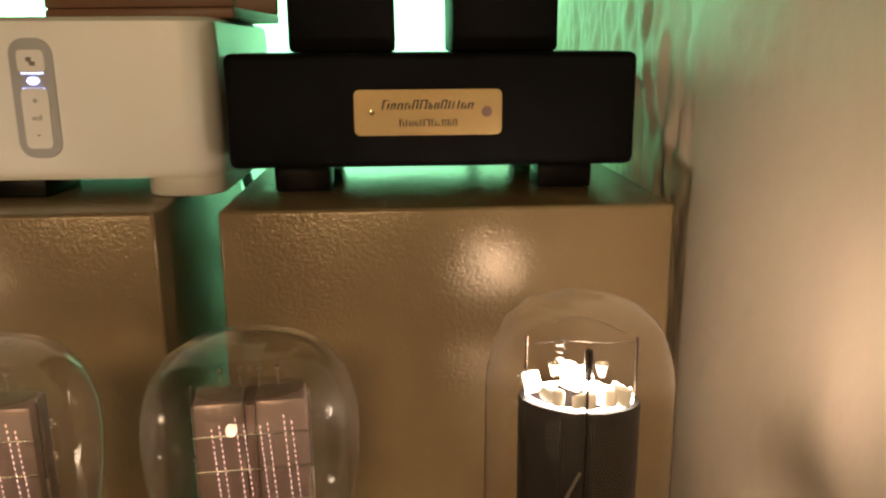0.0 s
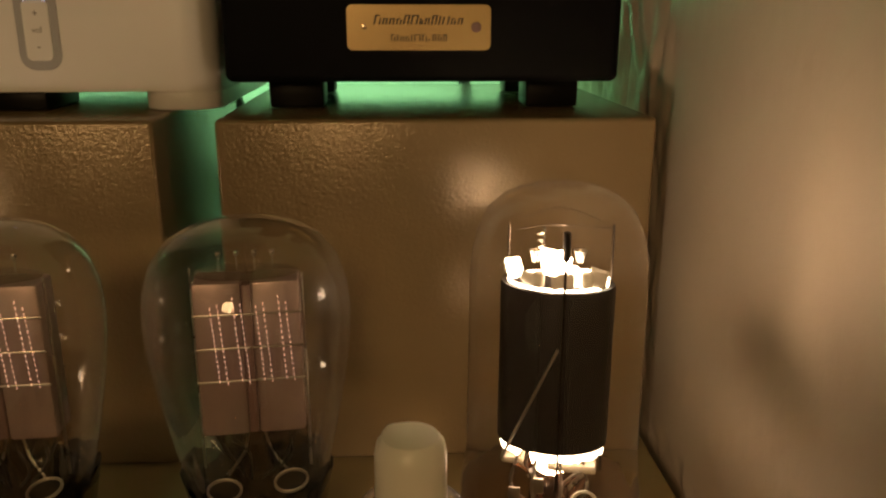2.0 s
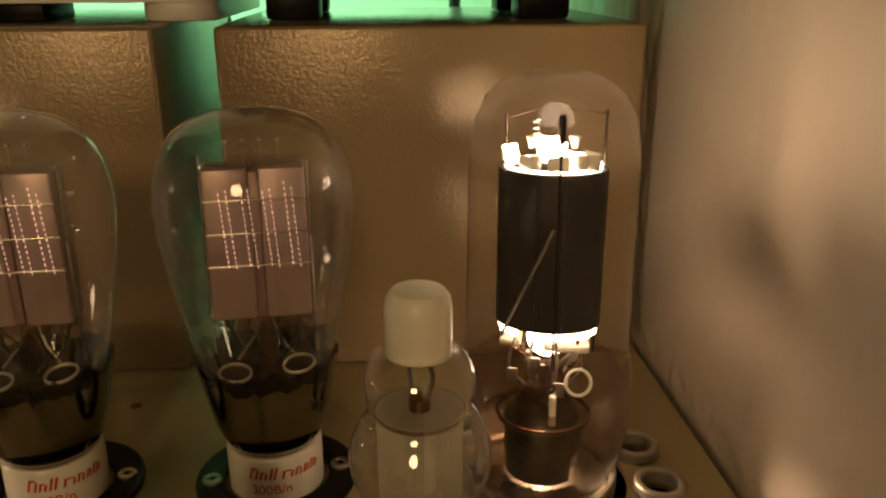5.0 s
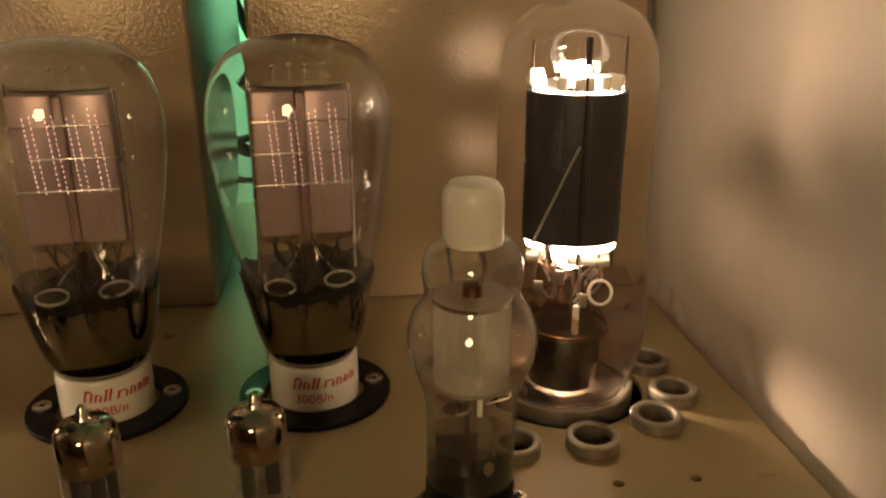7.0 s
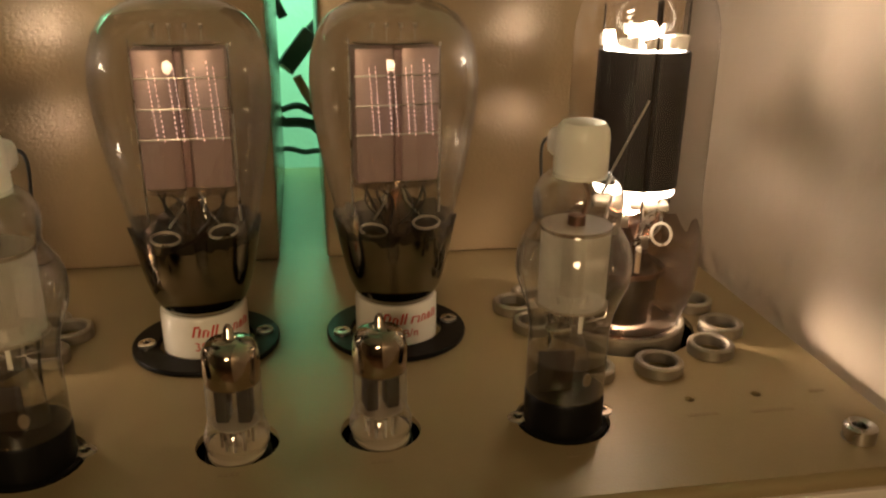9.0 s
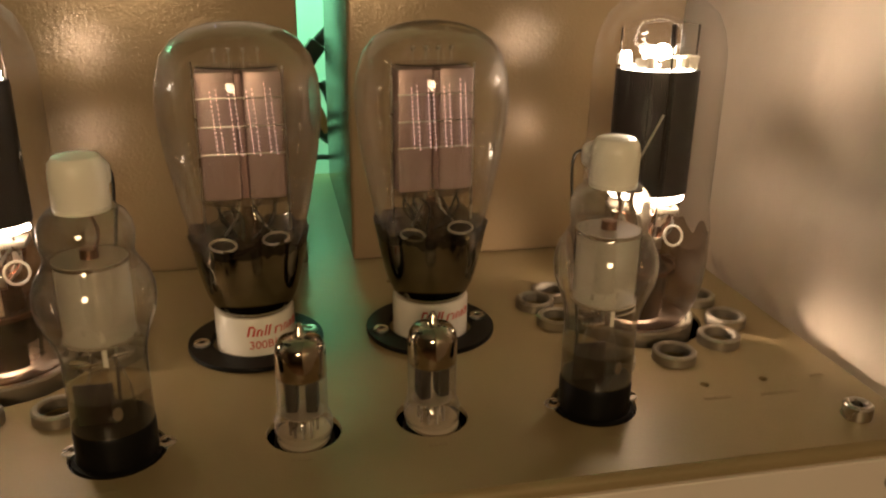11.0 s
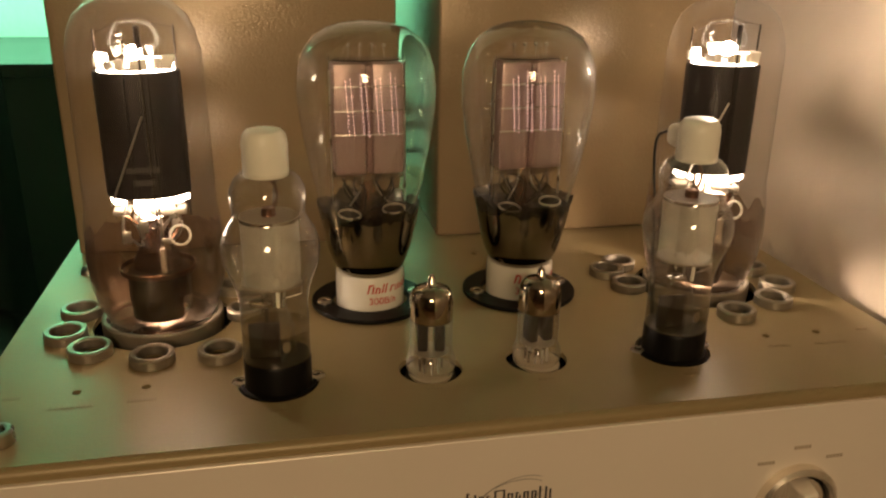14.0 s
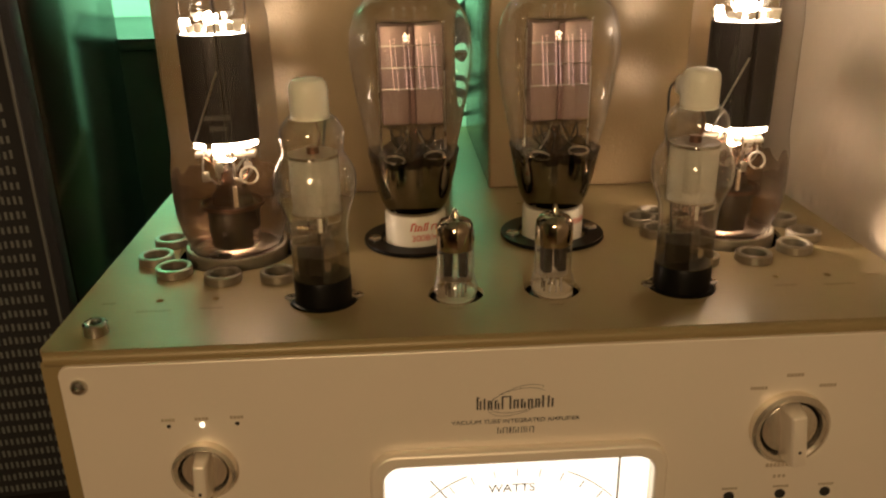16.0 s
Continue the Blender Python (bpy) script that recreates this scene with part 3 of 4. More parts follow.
    put("writing", letters("VACUUM TUBE INTEGRATED AMPLIFIER", 0.0034, INK, 0, 0.0685), INK, 0.0010, 0.1500)
    put("print_bar", strokes([0.0020, 0.0026, 0.0012, 0.0020, 0.0009, 0.0020, 0.0009, 0.0024], 0.0008, 0.0037, 0.0005), INK, 0.0010, 0.1443)
    # backlit power meter
    bezel = plate([round_rect(-0.0775, 0.0840, 0.0360, 0.1350, 0.014), round_rect(-0.0700, 0.0765, 0.044, 0.1270, 0.010)], 0.0075, PANEL, 0.0018, "meter_bezel")
    bz = put("meter", bezel, PANEL, 0, 0, "champagne bezel round a backlit meter", 0.0025)
    part("meter_card", box(-0.0700, 0.0765, 0.044, 0.1270, -0.0062, -0.0058), METERGLOW, bz, "white backlit meter card")
    for s in SIDES:
        for k in range(5):
            a0 = 90 - s * (22 + k * 6)
            pts = [(0.003 + 0.075 * math.cos(radians(q)), 0.040 + 0.079 * math.sin(radians(q)), -0.0057) for q in (a0, a0 - s * 3, a0 - s * 6)]
            if k < 4:
                part("scale_line", wire(pts, 0.00035, 4), GREYINK, bz)
    for q in range(-40, 41, 10):
        a = radians(90 + q)
        part("scale_mark", wire([(0.003 + 0.070 * math.cos(a), 0.040 + 0.072 * math.sin(a), -0.0056), (0.003 + 0.075 * math.cos(a), 0.040 + 0.077 * math.sin(a), -0.0056)], 0.0003, 4), INK, bz)
    part("writing", letters("WATTS", 0.0075, INK, 0, 0.026), INK, bz, m=pose(0.000, 0.104, -0.0056))
    part("needle", wire([(0.003, 0.046, -0.0050), (-0.045, 0.112, -0.0050)], 0.0004, 5), INK, bz)
    part("frame_strip", box(0.0590, 0.0600, 0.046, 0.1268, -0.0057, -0.0045), GREYPLASTIC, bz)


front_panel()

# ---- valves ----


def dashes(a, b, count, r, fill=0.62):
    """One filament strand as a row of tiny glowing pieces."""
    a, b = Vector(a), Vector(b)
    bms = []
    for i in range(count):
        p, q = a.lerp(b, i / count), a.lerp(b, (i + fill) / count)
        bms.append(wire([p, q], r, 4))
    return merge(*bms)


def ragged_cup(profile, height, seed, n=72, flare=0.22):
    """Thin silvering inside a bulb: a turned cup whose upper edge is torn into tongues."""
    bm = bmesh.new()
    rings = []
    for i, (r, z) in enumerate(profile):
        row = []
        for k in range(n):
            a = 2 * math.pi * k / n
            tear = 0.0
            if i >= len(profile) - 2:
                c = Vector((math.cos(a), math.sin(a), seed))
                tear = height * (0.6 * noise.noise(c * 3.1) + 0.6 * noise.noise(c * 9.0)) * (1.0 if i == len(profile) - 1 else 0.4)
            rr = r + tear * flare
            row.append(bm.verts.new((rr * math.cos(a), rr * math.sin(a), z + tear)))
        rings.append(row)
    for a, b in zip(rings, rings[1:]):
        for k in range(n):
            bm.faces.new((a[k], a[(k + 1) % n], b[(k + 1) % n], b[k]))
    return bm


def pear_valve(x, y, turn, spin, label):
    v = thing("pear_valve", label, "vacuum tube", XC + x, y, DZ + 0.0028, "pear-shaped output valves", rz=turn)
    part("base", lathe([(0, -0.010), (0.0198, -0.010), (0.0200, 0.0), (0.0200, 0.0175), (0.0190, 0.0190), (0, 0.0190)], 44), CERAMIC, v, "white glazed ceramic base")
    part("bulb", lathe([(0.0225, 0.046), (0.0268, 0.0565), (0.0310, 0.074), (0.0352, 0.096), (0.0374, 0.112), (0.0380, 0.1235), (0.0370, 0.1340), (0.0338, 0.1440),
                        (0.0285, 0.1512), (0.0215, 0.1556), (0.0135, 0.1580), (0.006, 0.1590), (0, 0.1592)], 56), GLASS, v, "clear blown glass bulb")
    part("getter_mirror", ragged_cup([(0.0180, 0.0192), (0.0195, 0.0215), (0.0222, 0.0270), (0.0240, 0.0330), (0.0256, 0.0400), (0.0270, 0.0470), (0.0281, 0.0530)], 0.0045, spin), GETTER, v, "dark silvered lower glass with a ragged upper edge")
    part("smoke_edge", ragged_cup([(0.0276, 0.0510), (0.0287, 0.0560), (0.0294, 0.0590)], 0.0070, spin + 3), FRINGE, v, "fading smoky edge of the silvering")
    cup = finish(ring_mesh(0.0066, 0.0057, 0.0012, 0.0003, 26), "getter_cup", BRIGHTNICKEL)
    for s in SIDES:
        part("getter_cup", cup, BRIGHTNICKEL, v, "bright getter ring", m=pose(s * 0.0125, -0.0105, 0.0560 + 0.001 * s, 10, s * -5, 0))
        part("getter_dish", lathe([(0, 0.0004), (0.0055, 0.0004), (0.0054, 0.0)], 20), BLACKWIRE, v, m=pose(s * 0.0125, -0.0105, 0.0558 + 0.001 * s, 10, s * -5, 0))
        part("getter_arm", wire([(s * 0.0112, -0.0045, 0.0585), (s * 0.005, -0.001, 0.066), (s * 0.003, 0, 0.074)], 0.0006, 5), STEEL, v)
    part("stem", lathe([(0.008, 0.040), (0.007, 0.054), (0.004, 0.062), (0.002, 0.072), (0, 0.072)], 20, 0.5), STEMGLASS, v)
    for k in range(8):
        q = radians(45 * k + 10)
        part("bent_lead", wire(curve_points([(0.005 * math.cos(q), 0.003 * math.sin(q), 0.055), (0.013 * math.cos(q + 0.4), 0.008 * math.sin(q), 0.064 + 0.002 * (k % 3)), (0.015 * math.cos(q), 0.006 * math.sin(q), 0.0745)], 5), 0.0006, 5), BLACKWIRE, v)
    for s in SIDES:
        part("anode_plate", box(*sorted((s * 0.0016, s * 0.0190)), -0.0078, 0.0078, 0.0770, 0.1375, 0.0016), ANODE, v, "grey nickel anode half")
    part("anode_seam", box(-0.0017, 0.0017, -0.0083, 0.0083, 0.0780, 0.1365, 0.0006), SEAM, v)
    for z in (0.0995, 0.1125, 0.1255):
        part("anode_rib", merge(box(-0.0194, 0.0194, -0.0084, -0.0078, z - 0.0004, z + 0.0004, 0.0002), box(-0.0194, 0.0194, 0.0078, 0.0084, z - 0.0004, z + 0.0004, 0.0002)), STEEL, v)
    part("lower_mica", lathe([(0, 0.0745), (0.0205, 0.0745), (0.0205, 0.0757), (0, 0.0757)], 32, 0.55), MICASHEET, v)
    part("upper_mica", lathe([(0, 0.1385), (0.0185, 0.1385), (0.0185, 0.1393), (0, 0.1393)], 32, 0.5), MICASHEET, v)
    for k, sx in enumerate((-0.0096, -0.0032, 0.0032, 0.0096)):
        part("filament_hook", merge(wire([(sx, 0, 0.139), (sx, 0, 0.1462), (sx + 0.0010, 0, 0.1468)], 0.0002, 6), box(sx - 0.0008, sx + 0.0008, -0.001, 0.001, 0.1452, 0.1468, 0.0003)), DARKSTEEL, v)
    for sy in (-0.0091, 0.0091):
        for k in range(4):
            xa = -0.0128 + 0.0080 * k
            if abs(xa + 0.001) < 0.002:
                continue
            part("filament", dashes((xa, sy, 0.1325 if k % 2 else 0.1290), (xa + 0.0018, sy, 0.0985), 15, 0.00017, 0.5), WARMWIRE, v)
            part("filament", dashes((xa + 0.0026, sy, 0.1300), (xa + 0.0046, sy, 0.0975), 15, 0.00015, 0.5), WARMWIRE, v)
    part("support_rod", wire([(-0.0200, 0, 0.060), (-0.0200, 0, 0.141)], 0.0004, 6), STEEL, v)
    part("support_rod", wire([(0.0200, -0.004, 0.060), (0.0200, -0.004, 0.139)], 0.00055, 6), STEEL, v)
    # printing round the base
    widths = (0.0036, 0.0030, 0.0009, 0.0009, 0.0, 0.0046, 0.0030, 0.0024, 0.0009, 0.0024)
    heights = (1, 0.66, 1, 1, 0, 0.66, 0.66, 0.66, 0.8, 0.66)
    bm = bmesh.new()
    u, wt = -0.0135, 0.0010
    for w, h in zip(widths, heights):
        quads = [(u, u + wt, 0, 1)] if w else []
        if w > 0.002:
            quads += [(u + w - wt, u + w, 0, 0.8), (u + wt, u + w - wt, 0.82, 1)]
        for a0, a1, h0, h1 in quads:
            vs = []
            for uu, zz in ((a0, h0), (a1, h0), (a1, h1), (a0, h1)):
                zz *= 0.0056 * h
                ang = (uu + 0.25 * zz) / 0.0201 - math.pi / 2 + spin
                vs.append(bm.verts.new((0.02015 * math.cos(ang), 0.02015 * math.sin(ang), 0.0100 + zz)))
            bm.faces.new(vs)
        u += (w or 0.0008) + 0.0009
    tagged(part("red_mark", bm, REDINK, v, "red plain strokes in place of the maker's mark", smooth=False), kind="stuff")
    txt = letters("300B/n", 0.0060, REDINK, 0, 0.0165)
    for vert in txt.vertices:
        a = (vert.co.x - 0.0040) / 0.0201 - math.pi / 2 + spin
        vert.co = ((0.0201 + vert.co.z) * math.cos(a), (0.0201 + vert.co.z) * math.sin(a), 0.0050 + vert.co.y)
    part("writing", txt, REDINK, v)
    return v


for (x, y), turn, spin in zip(PEAR, (6, 3), (0.12, 0.42)):
    pear_valve(x, y, turn, spin, "pear-shaped glass valve with white ceramic base and dark silvered neck")


def big_valve(x, y, turn, gap):
    v = thing("transmitter_valve", "tall glass valve with a black graphite anode and white-hot filaments", "vacuum tube", XC + x, y, DZ, "tall glowing valves", rz=turn)
    part("base", lathe([(0, -0.004), (0.0290, -0.004), (0.0290, 0.0036), (0.0280, 0.0046), (0, 0.0046)], 44), STEEL, v, "nickel base shell")
    part("bulb", lathe([(0.0272, 0.0046), (0.0296, 0.0090), (0.0328, 0.0170), (0.0350, 0.0270), (0.0358, 0.0400), (0.0352, 0.0560), (0.0332, 0.0700), (0.0326, 0.1400), (0.0321, 0.1490), (0.0300, 0.1580),
                        (0.0266, 0.1655), (0.0210, 0.1708), (0.0145, 0.1738), (0.0070, 0.1752), (0, 0.1755)], 60), TALLGLASS, v, "clear glass envelope with a domed top")
    # stem press with copper bands and leads
    part("stem", lathe([(0.0125, 0.0330), (0.0118, 0.0380), (0.0085, 0.0450), (0.0070, 0.0560), (0, 0.0575)], 32, 0.7), STEMGLASS, v, "brown smoked glass press")
    part("stem_band", lathe([(0.0192, 0.0315), (0.0194, 0.0340), (0.0187, 0.0342), (0.0187, 0.0315)], 36), OLDCOPPER, v, "copper band round the stem")
    # Shield is added, not a valve part: two gaps shape the foot lamp's streaks.
    shield = bmesh.new()
    gaps = (gap - turn, gap - turn + 158)
    for lo, hi in ((gaps[0] + 17, gaps[1] - 15), (gaps[1] + 15, gaps[0] + 343)):
        rows = [[shield.verts.new((rad * math.cos(radians(lo + (hi - lo) * k / 12)), rad * math.sin(radians(lo + (hi - lo) * k / 12)), z)) for k in range(13)]
                for rad, z in ((0.0150, 0.0060), (0.0158, 0.0180), (0.0150, 0.0310), (0.0144, 0.0310), (0.0150, 0.0180), (0.0142, 0.0060))]
        for ra, rb in zip(rows, rows[1:]):
            for k in range(len(ra) - 1):
                shield.faces.new((ra[k], ra[k + 1], rb[k + 1], rb[k]))
    part("light_shield_band", lathe([(0.0159, 0.0174), (0.0159, 0.0310), (0.0150, 0.0312), (0.0149, 0.0174), (0.0159, 0.0174)], 36), OLDNICKEL, v)
    part("light_shield_lid", lathe([(0, 0.0310), (0.0150, 0.0310), (0.0154, 0.0316), (0.0150, 0.0322), (0, 0.0330)], 32), OLDNICKEL, v)
    part("slotted_light_shield", shield, OLDNICKEL, v, "added dull nickel shield with two slots for the foot lamp")
    part("lower_band", lathe([(0.0262, 0.0048), (0.0263, 0.0056), (0.0256, 0.0056), (0.0256, 0.0048)], 40), OLDCOPPER, v)
    for k, (lx, ly) in enumerate(((-0.012, -0.006), (-0.005, -0.010), (0.004, -0.010), (0.012, -0.005), (0.009, 0.007), (-0.008, 0.008))):
        part("lead", wire(curve_points([(lx * 0.6, ly * 0.6, 0.046), (lx * 1.2, ly * 1.1, 0.056), (lx * 1.0, ly * 0.9, 0.070)], 5), 0.0007, 6), STEEL, v)
    part("getter_film", ragged_cup([(0.0268, 0.0050), (0.0291, 0.0096), (0.0323, 0.0174), (0.0345, 0.0272), (0.0352, 0.0370), (0.0348, 0.0450), (0.0342, 0.0530)], 0.011, 40 * x, 56, -0.1), BROWNFILM, v, "brown getter film inside the lower glass")
    part("getter_ring", ring_mesh(0.0058, 0.0046, 0.0010, 0.0002, 26), CERAMIC, v, m=pose(0.0135, -0.013, 0.0540, 70, 0, 20))
    part("ceramic_pin", lathe([(0.0014, 0), (0.0014, 0.013), (0, 0.0135)], 12, 1, 0.004, -0.013), CERAMIC, v, m=pose(0, 0, 0.034))
    part("lower_insulator", box(-0.0190, -0.0100, -0.0050, 0.0070, 0.0640, 0.0672, 0.0012), MICA, v, "white ceramic spacer block")
    part("lower_insulator", box(-0.0010, 0.0175, -0.0062, 0.0060, 0.0630, 0.0668, 0.0012), MICA, v, "white ceramic spacer block")
    for k in range(9):
        a = radians(40 * k + 15)
        pa, pb = Vector((0.0075 * math.cos(a), 0.0065 * math.sin(a), 0.046)), Vector((0.0150 * math.cos(a + 0.5), 0.0100 * math.sin(a + 0.5), 0.0645))
        part("bent_lead", wire(curve_points([pa, pa.lerp(pb, 0.5) + Vector((0.004 * math.cos(a * 2), 0.003, 0.0)), pb], 5), 0.0005 + 0.0003 * (k % 3), 6), STEEL if k % 2 else COPPER, v)
    for k, (px, py, pz) in enumerate(((-0.013, -0.009, 0.0500), (0.006, -0.012, 0.0460), (-0.004, -0.011, 0.0560), (0.011, 0.004, 0.0520))):
        part("small_tab", box(px - 0.0022, px + 0.0022, py - 0.0004, py + 0.0004, pz, pz + 0.0065, 0.0003), STEEL, v)
    # graphite anode: an oval open box
    part("anode", lathe([(0.0204, 0.0745), (0.0208, 0.0755), (0.0208, 0.1375), (0.0204, 0.1385), (0.0181, 0.1385), (0.0181, 0.0745), (0.0204, 0.0745)], 48, 0.68), GRAPHITE, v, "black graphite anode")
    for s in SIDES:
        part("anode_rib", box(*sorted((s * 0.0050, s * 0.0062)), -0.0152, -0.0136, 0.0760, 0.1370, 0.0004), GRAPHITE, v)
    # hot filament zone above and below the anode
    rng = random.Random(int(1000 * abs(x)) + (5 if x > 0 else 9))

    def ember(fx, fy, z0, z1, wide):
        """One lumpy white-hot loop end."""
        bm = box(-wide, wide, -0.0013, 0.0013, z0, z1, 0.0010, 2)
        lean = rng.uniform(-0.35, 0.35)
        for q in bm.verts:
            q.co.x += (q.co.z - z0) * lean + 0.0011 * noise.noise(q.co * 700 + Vector((fx * 900, 0, 0)))
            q.co.z += 0.0012 * noise.noise(q.co * 500 + Vector((0, fx * 700, 3)))
        bmesh.ops.rotate(bm, verts=bm.verts, cent=(0, 0, 0), matrix=Matrix.Rotation(rng.uniform(-0.9, 0.9), 3, "Z"))
        bmesh.ops.translate(bm, verts=bm.verts, vec=(fx, fy, 0))
        return bm

    rim = lathe([(0.0178, 0.1380), (0.0184, 0.1388), (0.0178, 0.1394), (0.0172, 0.1388), (0.0178, 0.1380)], 40, 0.64)
    part("upper_filament", merge(rim, *[ember(fx, fy, 0.1390, 0.1424 + fz, w) for fx, fy, fz, w in
                                        ((-0.0150, 0.001, 0.0045, 0.0030), (-0.0095, -0.005, 0.0015, 0.0022), (-0.003, 0.005, 0.0065, 0.0034), (0.0035, -0.002, 0.0025, 0.0020),
                                         (0.0085, -0.006, 0.0030, 0.0036), (0.0125, 0.004, 0.0002, 0.0026), (0.0162, 0.001, -0.0004, 0.0020))]), HOT, v, "white-hot upper filament loops")
    arc = [(0.0182 * math.cos(radians(q)), 0.0118 * math.sin(radians(q)), 0.0722 + 0.0005 * math.sin(q * 0.21)) for q in range(-178, -1, 8)]
    part("lower_filament", merge(wire(arc[:7], 0.0015, 6), wire(arc[9:], 0.0017, 6), ember(-0.0160, -0.002, 0.0708, 0.0738, 0.0024), ember(0.0085, -0.008, 0.0704, 0.0738, 0.0034), ember(0.0150, -0.004, 0.0708, 0.0738, 0.0026)), HOT, v, "white-hot lower filament ends")
    for k, (fx, fy) in enumerate(((-0.0100, -0.008), (0.0010, -0.0120), (0.0140, -0.007))):
        part("spacer_block", ember(fx, fy, 0.1398, 0.1440 + 0.0012 * k, 0.0034), CERAMIC, v, "pale mica spacer block")
    for fx, fy in ((-0.0085, 0.001), (0.0075, 0.003)):
        part("spring_cup", lathe([(0.0012, 0.1455), (0.0024, 0.1500), (0.0020, 0.1500), (0.0008, 0.1457)], 14, 1, fx, fy), STEEL, v)
    for fx, fy in ((-0.0180, 0.004), (-0.0065, -0.0110), (0.0040, -0.0118), (0.0105, -0.0085)):
        part("insulator_post", lathe([(0.0019, 0.1400), (0.0022, 0.1408), (0.0022, 0.1444), (0.0016, 0.1452), (0, 0.1452)], 16, 1, fx, fy), CERAMIC, v, "white ceramic bead")
    for fx, fy, top in ((-0.0185, 0.004, 0.1580), (0.0030, -0.0128, 0.1610), (0.0190, 0.004, 0.1600), (-0.0060, 0.008, 0.157)):
        part("support_rod", wire([(fx, fy - 0.002 if fy < -0.01 else fy, 0.060), (fx, fy - 0.002 if fy < -0.01 else fy, top)], 0.0005, 6), OLDNICKEL, v)
    part("front_post_head", lathe([(0.0010, 0.1500), (0.0014, 0.1505), (0.0014, 0.1605), (0, 0.1612)], 12, 1, 0.0030, -0.0128), OLDNICKEL, v)
    part("spring_wire", wire([(-0.0175, -0.0155, 0.0730), (0.0015, -0.0158, 0.1180)], 0.0006, 6), STEEL, v)
    # Thin wires stand for the curved reflections in the glass dome.
    part("dome_reflection_lines", merge(wire(curve_points([(-0.0170, 0, 0.1570), (-0.004, -0.009, 0.1620), (0.010, -0.007, 0.1615), (0.0185, 0.002, 0.1590)], 6), 0.00015, 5),
                             wire(curve_points([(-0.014, 0.008, 0.1600), (0.0, 0.010, 0.1640), (0.015, 0.008, 0.1600)], 6), 0.00015, 5)), OLDNICKEL, v)
    for sx, sy in ((-0.007, 0.006),):
        part("spring", wire([(sx + 0.0016 * math.cos(k * 0.9), sy + 0.0016 * math.sin(k * 0.9), 0.146 + k * 0.00035) for k in range(30)], 0.0003, 4), STEEL, v)
    if x < 0:
        for k, (w, z) in enumerate(((0.017, 0.0925), (0.011, 0.0860))):
            part("print_bar", bars([w * 0.09] * 9, w * 0.015, 0.0030), ANODEINK, v, m=pose(0.0, -0.0240, z, 90, 0, 0))
    return v


for (x, y), turn, gap in zip(BIG, (-14, 4), (-36, -20)):
    big_valve(x, y, turn, gap)
    # Third lamp in each foot is added; it throws low streaks across the deck.
    for dx, dy, z, e, size in ((0.0, -0.003, 0.1470, 0.33 if x > 0 else 0.22, 0.0040), (0.0, -0.002, 0.0685, 0.15, 0.0085), (0.0, 0.0, 0.0165, 0.52 if x > 0 else 0.30, 0.0030)):
        lamp("valve_light", "POINT", e, (1.0, 0.73, 0.53), pose(XC + x + dx, y + dy, DZ + z), size)


